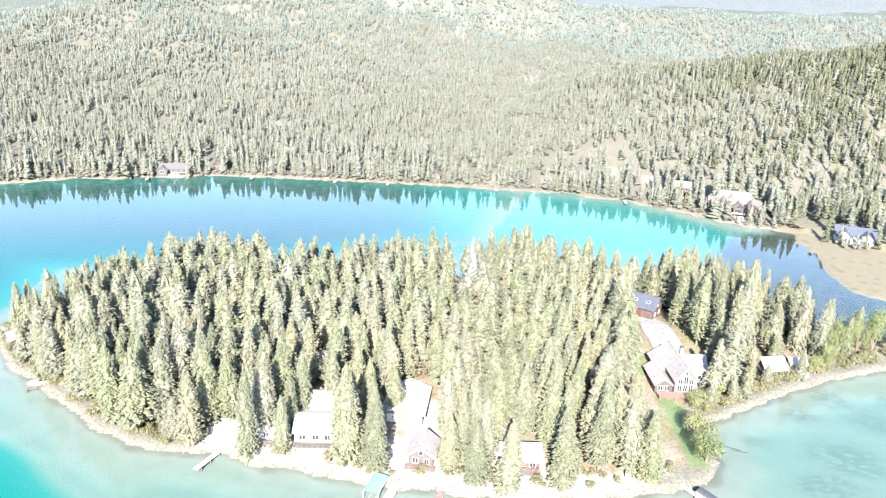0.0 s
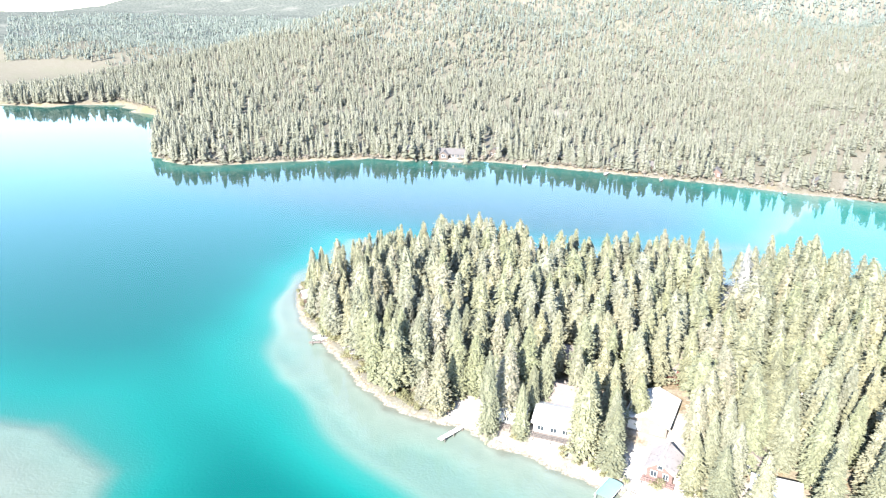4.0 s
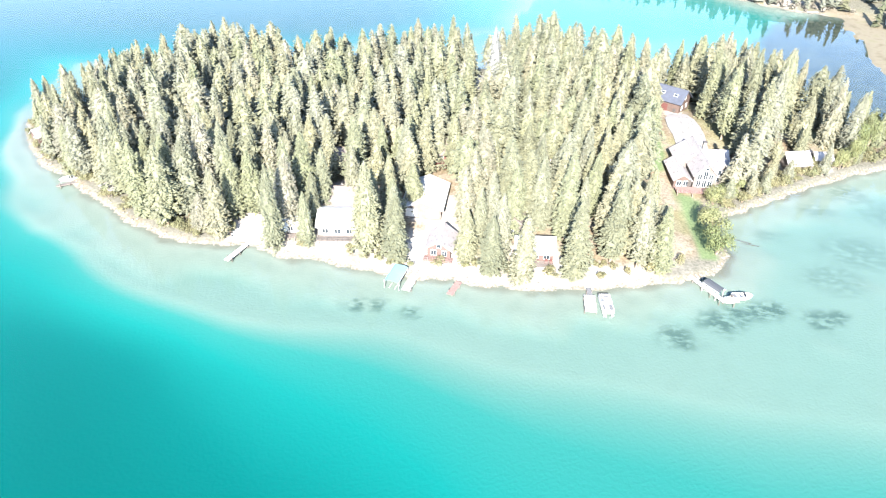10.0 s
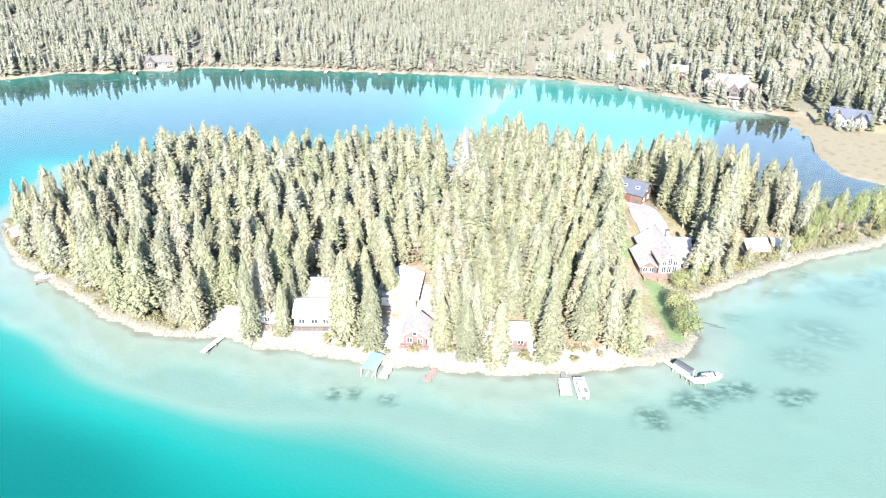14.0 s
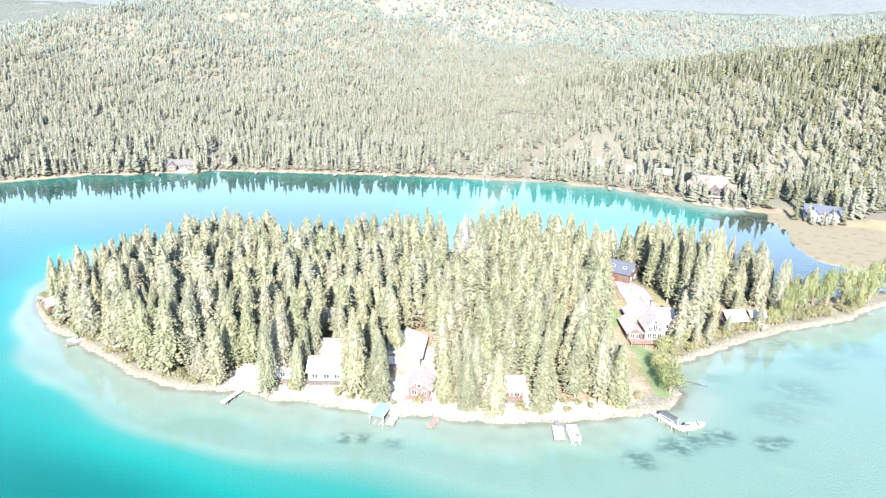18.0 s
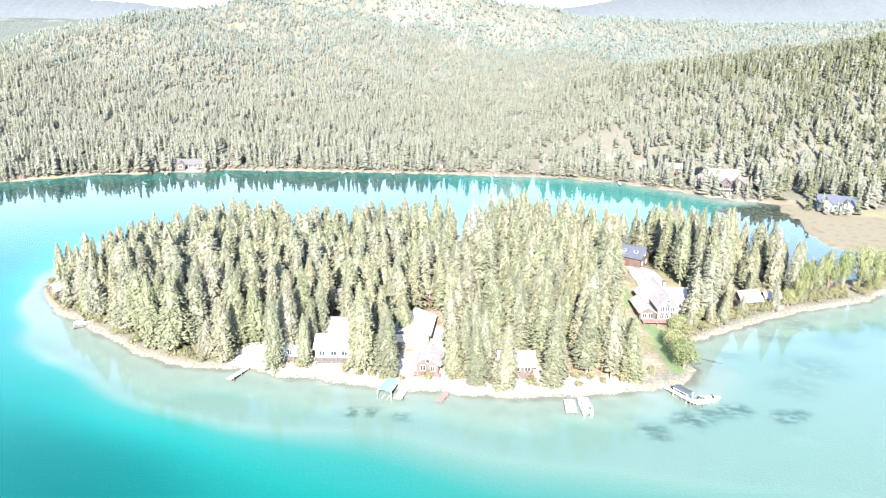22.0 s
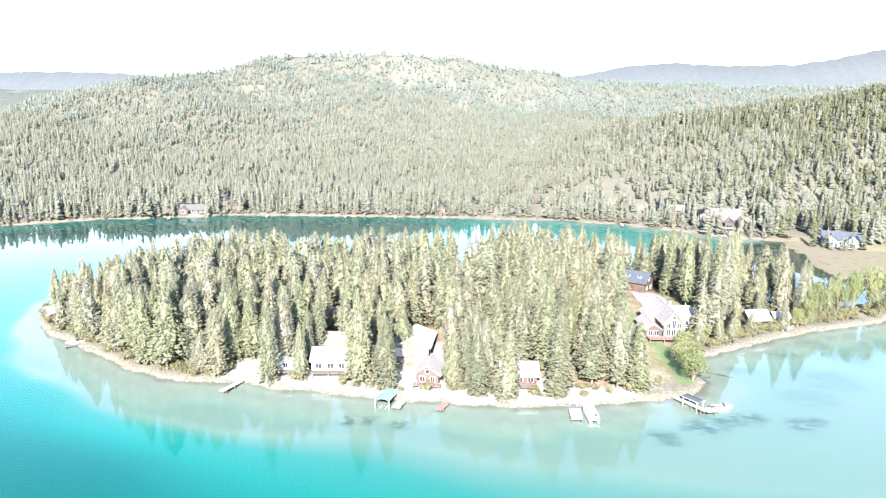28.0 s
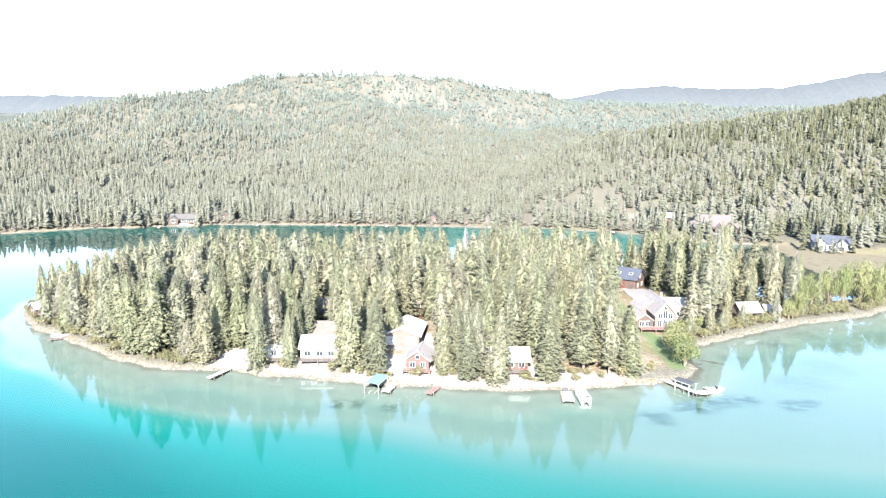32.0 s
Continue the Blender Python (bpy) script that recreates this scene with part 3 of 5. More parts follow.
def scatter(poly, x0, x1, y0, y1, gap, margin, seed, tries):
    r = random.Random(seed)
    pts = [(x, y) for x, y, *_ in FRONT_TREES]
    first = len(pts)
    cand = np.array([(r.uniform(x0, x1), r.uniform(y0, y1)) for _ in range(tries)])
    d = reach(poly, cand[:, 0], cand[:, 1])
    cells = {}
    for p in pts:
        cells.setdefault((int(p[0] // gap), int(p[1] // gap)), []).append(p)
    for (x, y), dist in zip(cand, d):
        if dist < margin or inside(YARD, np.array([x]), np.array([y]))[0] or any(math.hypot(x - a, y - b) < c for a, b, c in OPEN):
            continue
        ci, cj = int(x // gap), int(y // gap)
        near = (q for i in (-1, 0, 1) for j in (-1, 0, 1) for q in cells.get((ci + i, cj + j), ()))
        if all(math.hypot(x - a, y - b) > gap for a, b in near):
            pts.append((x, y))
            cells.setdefault((ci, cj), []).append((x, y))
    return pts[first:]


def forest_mesh(name, spots, templates, material):
    """Many trees as one mesh; spots are (x, y, z, tall, wide, template)."""
    VV, FF, TT, base = [], [], [], 0
    r = np.random.RandomState(5)
    spots = np.array(spots)
    for k, (v, f) in enumerate(templates):
        s = spots[spots[:, 5] == k]
        if not len(s):
            continue
        a = r.uniform(0, 6.283, len(s))
        c, sn = np.cos(a)[:, None], np.sin(a)[:, None]
        lean = r.uniform(-0.02, 0.02, (len(s), 2))
        px, py, pz = v[None, :, 0] * (s[:, 3] * s[:, 4])[:, None], v[None, :, 1] * (s[:, 3] * s[:, 4])[:, None], v[None, :, 2] * s[:, 3][:, None]
        out = np.stack([px * c - py * sn + s[:, 0:1] + pz * lean[:, :1], px * sn + py * c + s[:, 1:2] + pz * lean[:, 1:], pz + s[:, 2:3]], -1)
        VV.append(out.reshape(-1, 3))
        TT.append(np.repeat(r.uniform(0, 1, len(s)), len(v)))
        FF.append((f[None] + (base + np.arange(len(s)) * len(v))[:, None, None]).reshape(-1, 3))
        base += len(s) * len(v)
    me = mesh_from(name, np.concatenate(VV), np.concatenate(FF), material)
    me.attributes.new("tone", "FLOAT", "POINT").data.foreach_set("value", np.concatenate(TT).astype(np.float32))
    return me


def tier_template(r, tiers, points, spread_to, bare=0.06, blunt=0.55):
    """A small conifer of overlapping ragged skirts, each a fan from the stem to a toothed hem."""
    V, F = [], []
    lean = r.uniform(0, 6.28)
    for i in range(tiers):
        top = 1 - (1 - bare) * (i / tiers) ** 1.1
        hem = 1 - (1 - bare) * min(1, (i + 1.15) / tiers)
        rad = spread_to * ((i + 1) / tiers) ** blunt * r.uniform(0.75, 1.2) * (0.9 if i == tiers - 1 and tiers > 2 else 1)
        k, off = len(V), r.uniform(0, 6.28)
        V.append((rad * r.uniform(-0.2, 0.2) * (i > 0), rad * r.uniform(-0.2, 0.2) * (i > 0), top))
        for j in range(points):
            a = off + (j + r.uniform(-0.3, 0.3)) * 6.2832 / points
            q = rad * (r.uniform(0.75, 1.3) if j % 2 else r.uniform(0.55, 0.95)) * (1 + 0.12 * math.cos(a - lean))
            V.append((q * math.cos(a), q * math.sin(a), hem + (0.3 * (top - hem) if j % 2 == 0 else 0) + r.uniform(-0.3, 0.3) / tiers))
        F.extend((k, k + 1 + j, k + 1 + (j + 1) % points) for j in range(points))
    return np.array(V), np.array(F)


silver = mesh_from("crown", *crown_arrays(rng, 90, 9, 0.04, 0.17, 0.12, 0.25, 1.4), SILVER)
e = tagged(new("silver_spruce"), "pale silver-grey spruce with layered branches in a clearing", "tree")
e.matrix_basis = pose(4, 241, float(height([4], [241])[0]), 0, 0, 20) @ Matrix.Diagonal((22, 22, 20, 1))
part("trunk", TRUNKS[0], None, e)
part("crown", silver, None, e)
island_spots = scatter(ISLAND[:29] + ISLAND[33:], -142, 112, 126, 290, 4.7, 2.2, 3, 30000)
thin = random.Random(4)
island_spots = [q for q in island_spots if not (q[0] > 76 and thin.random() < (0.32 if q[1] > 192 else 0.2))]
near = [p for p in island_spots if p[1] < 172 or p[0] > 78]
near = sorted(near, key=lambda p: p[1])[:300 - len(FRONT_TREES)]
kept = set(near)


def tip(x):
    """Trees shrink towards the island's narrow point."""
    return float(np.interp(x, (-140, -118, -95), (0.55, 0.8, 1.0)))


def low_bank(x, y):
    return 0.5 if x > 64 and y < 186 + 0.35 * (x - 64) else 1.0


for x, y, habit, tall, wide in FRONT_TREES:
    conifer(x, y, habit, tall, wide)
for x, y in near:
    habit = rng.choice((0, 0, 1, 1, 2, 3, 3, 5, 4, 6) if y > 152 else (0, 0, 1, 1, 2, 3, 5, 5))
    conifer(x, y, habit, rng.triangular(11.5, 23, 18.8) * (1 if habit != 5 else 0.75) * tip(x) * low_bank(x, y), rng.uniform(1.1, 1.45))
back = [(x, y, z, rng.triangular(13, 23, 18.8) * tip(x), rng.uniform(1.15, 1.5), rng.choice((0, 1, 1, 2, 3, 3, 4)))
        for (x, y), z in zip(island_spots, height([p[0] for p in island_spots], [p[1] for p in island_spots])) if (x, y) not in kept]
e = forest_mesh("island_forest", back, CROWN_ARRAYS, STAND)
tagged(new("island_forest", e), "dense spruce and fir stand on the island", "forest", kind="stuff")

# far shore: better trees by the water, smaller ones up the hill
r2 = random.Random(8)
shore_t = [tier_template(r2, 9, 7, q, b) for q, b in ((0.20, 0.05), (0.165, 0.1), (0.225, 0.05), (0.17, 0.2), (0.19, 0.08), (0.155, 0.05))]
mid_t = [tier_template(r2, 6, 6, q, 0.06) for q in (0.215, 0.18, 0.24, 0.195)]
hill_t = [tier_template(r2, 3, 6, q, 0.06) for q in (0.25, 0.21, 0.28, 0.23, 0.26, 0.2)]


def wood(x0, x1, y0, y1, count, seed, lo, hi, kinds, band):
    r = np.random.RandomState(seed)
    x, y = r.uniform(x0, x1, count), r.uniform(y0, y1, count)
    d = reach(MAINLAND, x, y)
    ok = (d > band[0]) & (d <= band[1]) & (reach(MARSH, x, y) < -2)
    dense = 0.85 + 0.3 * waves(x, y, 60, 41) + 0.2 * waves(x, y, 22, 42)
    dense -= 0.6 * np.exp(-((x - 60) / 65) ** 2 - ((y - 452) / 30) ** 2)
    ok &= r.uniform(0, 1, count) < dense * (1 - 0.55 * openness(x, y))
    for a, b, c in BARE:
        if b > 300:
            ok &= np.hypot(x - a, y - b) > 0.6 * c
    for a, b, c in HOUSE_ROOM:
        ok &= np.hypot(x - a, y - b) > c
    slope = x / (y + 28)
    ok &= (slope > -1.35) & (slope < 0.72)
    x, y = x[ok], y[ok]
    n = len(x)
    grow = 1 + 0.15 * step(x, 60, 260) * (1 - step(y, 800, 1100))
    return np.stack([x, y, height(x, y) - 0.2, r.uniform(lo, hi, n) * grow, r.uniform(0.85, 1.25, n), r.randint(0, kinds, n)], -1)


HOUSE_ROOM = [(147, 374, 12), (127, 403, 7), (187, 330, 11), (-172, 405, 8), (170, 362, 5), (160, 372, 6), (-74, 428, 5), (-101, 428, 5), (81, 422, 6), (-55, 425, 5), (-148, 423, 5), (-300, 352, 5), (-16, 425, 5), (36, 423, 5), (-200, 404, 5)]
spots = wood(-700, 420, 230, 640, 14500, 3, 8.5, 15, 6, (0.9, 80))
spots = np.concatenate([spots, wood(-700, 240, 240, 520, 27000, 13, 6, 14, 6, (2.5, 9))])
round_houses = [(137, 366, 12), (158, 364, 10), (153, 366, 8), (163, 368, 15), (167, 372, 16), (132, 385, 16), (141, 389, 18), (150, 392, 19), (160, 388, 18), (120, 398, 13), (134, 402, 14), (180, 322, 9), (185, 322, 8), (190, 323, 8.5), (181, 329, 10),
                (186, 320, 7), (196, 323, 11), (201, 326, 13), (176, 332, 12), (184, 345, 16), (194, 347, 17), (203, 340, 15), (208, 330, 14), (-180, 398, 11), (-166, 396, 9), (-160, 402, 12)]
spots = np.concatenate([spots, [(x, y, float(height([x], [y])[0]), t, 1.1, k % 6) for k, (x, y, t) in enumerate(round_houses)]])


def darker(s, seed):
    """Where shade-darkened tints take over from pale forest, thinning out across a broad belt."""
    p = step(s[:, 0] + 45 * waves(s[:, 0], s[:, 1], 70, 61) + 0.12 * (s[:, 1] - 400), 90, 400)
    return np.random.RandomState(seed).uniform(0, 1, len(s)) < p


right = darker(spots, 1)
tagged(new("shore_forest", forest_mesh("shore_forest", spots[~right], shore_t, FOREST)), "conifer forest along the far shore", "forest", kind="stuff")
tagged(new("meadow_forest", forest_mesh("meadow_forest", spots[right], shore_t, SHADED_FOREST)), "conifers round the houses and the meadow, tints darkened for shade", "forest", kind="stuff")
lower = wood(-700, 460, 380, 760, 23000, 4, 6, 10, 4, (80, 260))
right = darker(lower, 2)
more = wood(60, 620, 420, 880, 23000, 9, 8, 12.5, 4, (260, 9e9))


def on_near_hill(s):
    w = 40 * waves(s[:, 0], s[:, 1], 55, 67)
    return (s[:, 0] + w > 95) & (s[:, 0] - w < 560) & (s[:, 1] + w > 440) & (s[:, 1] - w < 790)


more = more[on_near_hill(more)]
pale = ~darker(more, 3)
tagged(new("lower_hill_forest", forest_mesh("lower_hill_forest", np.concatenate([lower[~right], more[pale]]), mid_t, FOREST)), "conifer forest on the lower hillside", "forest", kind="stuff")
tagged(new("near_hill_forest", forest_mesh("near_hill_forest", np.concatenate([lower[right], more[~pale]]), mid_t, SHADED_FOREST)), "dark green conifer forest on the hill beside the meadow, tints darkened for shade", "forest", kind="stuff")
hill = np.concatenate([wood(-2300, -560, 800, 2100, 16000, 15, 9, 15, 6, (260, 9e9)), wood(-1300, 1300, 420, 1100, 120000, 7, 4.8, 8.8, 6, (260, 9e9)), wood(-1300, 1500, 1100, 1700, 29000, 5, 7, 11, 6, (260, 9e9))])
hill = hill[~on_near_hill(hill)]
hill = hill[(hill[:, 0] / (hill[:, 1] + 28) > -0.78) | (np.arange(len(hill)) % 2 == 0)]
far_t = [tier_template(r2, 2, 5, q, 0.06) for q in (0.25, 0.21, 0.28, 0.23, 0.26, 0.2)]
upper = hill[:, 1] > 1050
# haze-tinted trees take over with distance and to the left
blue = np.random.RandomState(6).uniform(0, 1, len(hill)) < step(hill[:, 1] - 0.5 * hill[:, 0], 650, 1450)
tagged(new("hill_forest", forest_mesh("hill_forest", hill[~upper & ~blue], hill_t, FOREST)), "pale green conifer forest over the hillside", "forest", kind="stuff")
tagged(new("blue_hill_forest", forest_mesh("blue_hill_forest", hill[~upper & blue], hill_t, HAZED_FOREST)), "conifer forest over the far hillside, tinted blue-green for haze", "forest", kind="stuff")
tagged(new("summit_forest", forest_mesh("summit_forest", hill[upper], far_t, HAZED_FOREST)), "conifer forest towards the hill's summit, tinted blue-green for haze", "forest", kind="stuff")

# ---- buildings ----
PALE_ROOF = grained("pale_metal_roof", (0.14, 0.128, 0.127), (0.20, 0.186, 0.184), 0.8, 0.6, (6, 0.6, 1), 0.15, (0.09, 0.083, 0.08))
TAN_ROOF = grained("tan_shingle_roof", (0.075, 0.06, 0.055), (0.115, 0.095, 0.088), 1.5, 0.9, (1, 3, 1), 0.4)
SLATE_ROOF = grained("slate_blue_roof", (0.02, 0.024, 0.036), (0.042, 0.048, 0.068), 1.5, 0.75, (1, 3, 1), 0.4)
GREY_ROOF = grained("grey_shingle_roof", (0.065, 0.062, 0.066), (0.12, 0.116, 0.118), 1.5, 0.85, (1, 3, 1), 0.4)
RED_WOOD = grained("red_stained_boards", (0.04, 0.011, 0.009), (0.07, 0.022, 0.018), 1.5, 0.75, (0.4, 0.4, 7), 0.3)
CEDAR = grained("cedar_boards", (0.04, 0.024, 0.019), (0.07, 0.045, 0.037), 1.5, 0.75, (0.4, 0.4, 7), 0.3)
TAN_WOOD = grained("weathered_boards", (0.068, 0.056, 0.05), (0.112, 0.095, 0.085), 1.5, 0.85, (0.4, 0.4, 7), 0.3)
WHITE_PAINT = grained("white_paint", (0.26, 0.258, 0.25), (0.40, 0.395, 0.38), 1.2, 0.55, bumps=0.1)
DECK_RED = grained("red_deck_boards", (0.10, 0.06, 0.052), (0.16, 0.102, 0.09), 2.0, 0.8, (7, 0.4, 1), 0.3)
DARK_TRIM = grained("dark_trim", (0.02, 0.018, 0.018), (0.05, 0.042, 0.038), 2.0, 0.6)
STONE = grained("field_stone", (0.07, 0.064, 0.058), (0.16, 0.148, 0.132), 1.2, 0.9, bumps=0.8)
FADED_RED = grained("faded_red_boards", (0.05, 0.028, 0.024), (0.078, 0.048, 0.042), 1.5, 0.8, (0.4, 0.4, 7), 0.3)
LOG_BROWN = grained("brown_log_wall", (0.03, 0.022, 0.017), (0.055, 0.041, 0.033), 1.5, 0.8, (0.4, 0.4, 7), 0.4)
MAUVE_ROOF = grained("mauve_shingle_roof", (0.062, 0.048, 0.047), (0.095, 0.077, 0.076), 1.5, 0.9, (1, 3, 1), 0.4)
MUTED_ROOF = grained("weathered_shingle_roof", (0.045, 0.041, 0.04), (0.07, 0.064, 0.062), 1.5, 0.9, (1, 3, 1), 0.4)
CONCRETE = grained("pale_concrete", (0.115, 0.108, 0.107), (0.165, 0.156, 0.153), 0.5, 0.9, bumps=0.2, wear=(0.085, 0.08, 0.076))
GLASS, gnt, gb = nodes_of("window_glass")
gb.inputs["Base Color"].default_value = (0.02, 0.025, 0.03, 1)
gb.inputs["Roughness"].default_value = 0.05


def box(bm, x0, x1, y0, y1, z0, z1, m=None):
    v = [bm.verts.new((x, y, z)) for z in (z0, z1) for x, y in ((x0, y0), (x1, y0), (x1, y1), (x0, y1))]
    for q in ((0, 3, 2, 1), (4, 5, 6, 7), (0, 1, 5, 4), (1, 2, 6, 5), (2, 3, 7, 6), (3, 0, 4, 7)):
        bm.faces.new([v[i] for i in q])
    if m is not None:
        bmesh.ops.transform(bm, matrix=m, verts=v)
    return v


def boxed(x0, x1, y0, y1, z0, z1, bevel=0.0):
    bm = bmesh.new()
    box(bm, x0, x1, y0, y1, z0, z1)
    if bevel:
        bmesh.ops.bevel(bm, geom=bm.edges[:], offset=bevel, segments=1, affect="EDGES")
    return bm


def turned(along):
    return Matrix.Rotation(radians(90), 4, "Z") if along == "y" else Matrix()


def gable_walls(cx, cy, w, d, h, rise, along):
    """Walls with both gables; w runs along the ridge."""
    bm = bmesh.new()
    a, b2 = w / 2, d / 2
    prof = [(-b2, -0.6), (b2, -0.6), (b2, h), (0, h + rise), (-b2, h)]
    left, right = ([bm.verts.new((s, y, z)) for y, z in prof] for s in (-a, a))
    bm.faces.new(left[::-1]), bm.faces.new(right)
    for i in range(5):
        j = (i + 1) % 5
        bm.faces.new((left[i], left[j], right[j], right[i]))
    bmesh.ops.transform(bm, matrix=Matrix.Translation((cx, cy, 0)) @ turned(along), verts=bm.verts)
    bmesh.ops.recalc_face_normals(bm, faces=bm.faces)
    return bm


def roof_slope(cx, cy, w, d, h, rise, along, side, over=0.6, thick=0.22):
    """One slope of a gable roof, a slab with overhang."""
    bm = bmesh.new()
    run = d / 2
    length = math.hypot(run, rise)
    m = Matrix.Translation((cx, cy, 0)) @ turned(along) @ Matrix.Translation((0, 0, h + rise + 0.02)) @ Matrix.Rotation(math.atan2(rise, run) * -side, 4, "X")
    y0, y1 = sorted((0, side * (length + over)))
    box(bm, -w / 2 - over, w / 2 + over, y0, y1, 0, thick)
    bmesh.ops.transform(bm, matrix=m, verts=bm.verts)
    return bm


def block(parent, cx, cy, w, d, h, rise, along, wall, roof, over=0.6):
    part("wall", gable_walls(cx, cy, w, d, h, rise, along), wall, parent)
    for side in (-1, 1):
        part("roof", roof_slope(cx, cy, w, d, h, rise, along, side, over), roof, parent)
    bm = bmesh.new()
    box(bm, -w / 2 - over, w / 2 + over, -0.18, 0.18, h + rise + 0.10, h + rise + 0.30)
    bmesh.ops.transform(bm, matrix=Matrix.Translation((cx, cy, 0)) @ turned(along), verts=bm.verts)
    part("ridge_cap", bm, roof, parent)


FACES = {"front": 0, "right": 90, "back": 180, "left": 270}


def window(parent, x, y, z, w, h, face="front", frame_mat=None, bars=1):
    """A framed window on a wall face; x, y is the middle of its lower edge on the wall."""
    m = Matrix.Translation((x, y, z)) @ Matrix.Rotation(radians(FACES[face]), 4, "Z")
    bm = bmesh.new()
    t = 0.1
    for x0, x1, z0, z1 in ((-w / 2 - t, w / 2 + t, -t, 0), (-w / 2 - t, w / 2 + t, h, h + t), (-w / 2 - t, -w / 2, 0, h), (w / 2, w / 2 + t, 0, h)):
        box(bm, x0, x1, -0.08, 0.05, z0, z1)
    for k in range(1, bars + 1):
        bx = -w / 2 + w * k / (bars + 1)
        box(bm, bx - 0.04, bx + 0.04, -0.06, 0.04, 0, h)
    f = part("window", bm, frame_mat or WHITE_PAINT, parent, m=m)
    part("pane", boxed(-w / 2, w / 2, -0.02, 0.04, 0, h), GLASS, f)


def house_door(parent, x, y, z, face="front", mat=None):
    m = Matrix.Translation((x, y, z)) @ Matrix.Rotation(radians(FACES[face]), 4, "Z")
    d = part("door", boxed(-0.5, 0.5, -0.06, 0.04, 0, 2.1, 0.02), mat or DARK_TRIM, parent, m=m)
    part("handle", boxed(0.32, 0.42, -0.12, -0.06, 1.0, 1.06), PALE_ROOF, d)


def deck(parent, x0, x1, y0, y1, z, mat, rail=None, posts=True):
    bm = bmesh.new()
    n = max(2, int((y1 - y0) / 0.3))
    for k in range(n):
        a = y0 + (y1 - y0) * k / n
        box(bm, x0, x1, a + 0.012, a + (y1 - y0) / n - 0.012, z - 0.08, z + 0.0)
    part("deck", bm, mat, parent)
    if posts:
        for px in (x0 + 0.2, (x0 + x1) / 2, x1 - 0.2):
            part("post", boxed(px - 0.09, px + 0.09, y0 + 0.1, y0 + 0.28, -0.8, z - 0.08), mat, parent)
    if rail:
        bm = bmesh.new()
        for zz in (0.5, 0.95):
            box(bm, x0, x1, y0 + 0.02, y0 + 0.09, z + zz - 0.05, z + zz)
        k = x0
        while k <= x1:
            box(bm, k - 0.04, k + 0.04, y0, y0 + 0.1, z, z + 1.0)
            k += 1.2
        part("railing", bm, rail, parent)


def chimney(parent, x, y, z0, z1, mat=None, s=0.45):
    c = part("chimney", boxed(x - s, x + s, y - s, y + s, z0, z1, 0.05), mat or STONE, parent)
    part("cap", boxed(x - s - 0.12, x + s + 0.12, y - s - 0.12, y + s + 0.12, z1, z1 + 0.15), DARK_TRIM, c)


def site(name, label, x, y, yaw, category="house", sink=0.15):
    e = tagged(new(name), label, category)
    e.matrix_basis = pose(x, y, float(height([x], [y])[0]) - sink, 0, 0, yaw)
    return e


# main house: high roof, glazed front gable, side dormer, low wing and red deck
h = site("lake_house", "large tan lake house with pale roof and tall glazed gable", 60.6, 179.0, 2)
block(h, 0.4, 0.6, 16.2, 5.8, 4.4, 3.3, "y", TAN_WOOD, PALE_ROOF)
block(h, -1.2, 4.2, 8.5, 7.8, 4.0, 2.6, "y", TAN_WOOD, PALE_ROOF)
block(h, 4.6, 2.2, 7.0, 7.2, 4.0, 2.9, "x", TAN_WOOD, PALE_ROOF)
block(h, 5.7, -1.2, 7.0, 4.6, 4.0, 2.2, "y", TAN_WOOD, PALE_ROOF, 0.45)
block(h, -5.4, -2.0, 10.5, 4.4, 2.6, 1.5, "y", CEDAR, PALE_ROOF, 0.5)
for x in (-1.1, 0.4, 1.9):
    window(h, x, -7.52, 0.8, 1.05, 1.9, bars=1)
    window(h, x, -7.52, 3.1, 1.05, 2.3 if x == 0.4 else 1.4, bars=1)
window(h, 0.4, -7.52, 5.8, 0.8, 0.7, bars=0)
for x in (5.0, 6.3):
    window(h, x, -4.72, 1.0, 0.85, 1.4, bars=0)
    window(h, x, -4.72, 3.1, 0.85, 1.3, bars=0)
for x in (-6.2, -4.4):
    window(h, x, -7.27, 0.8, 1.2, 1.4)
for y in (0.5, 3.6):
    window(h, 8.12, y, 1.2, 1.4, 1.5, "right")
house_door(h, -3.4, -7.32, 0.5)
deck(h, -7.4, 1.2, -11.0, -7.65, 0.75, DECK_RED, DECK_RED)
chimney(h, 2.6, 4.6, 5.5, 8.2)
part("porch_wall", boxed(3.9, 8.3, -6.9, -6.6, -0.4, 0.9, 0.04), WHITE_PAINT, h)

b_ = site("barn", "red-brown board barn with slate-blue roof and skylights", 62.4, 223.5, -35)
block(b_, 0, 0, 9.0, 8.0, 4.2, 3.0, "x", CEDAR, SLATE_ROOF, 0.7)
for x in (-2.4, 2.0):
    m = Matrix.Translation((x, -2.1, 5.66)) @ Matrix.Rotation(math.atan2(3.0, 4.0), 4, "X")
    s = part("skylight", boxed(-0.7, 0.7, -0.5, 0.5, 0.16, 0.30, 0.03), WHITE_PAINT, b_, m=m)
    part("pane", boxed(-0.58, 0.58, -0.38, 0.38, 0.28, 0.32), GLASS, s)
part("garage_door", boxed(-3.0, 0.6, -4.08, -3.94, -0.1, 3.0, 0.03), RED_WOOD, b_, "wide red-brown board door")
for y in (-1.8, 1.8):
    window(b_, 4.52, y, 1.3, 1.0, 1.3, "right")
window(b_, 4.52, 0, 4.4, 1.0, 1.2, "right")
house_door(b_, 3.0, -4.02, 0.0)

d_ = tagged(new("driveway"), "pale concrete driveway between house and barn", "driveway", kind="structure")
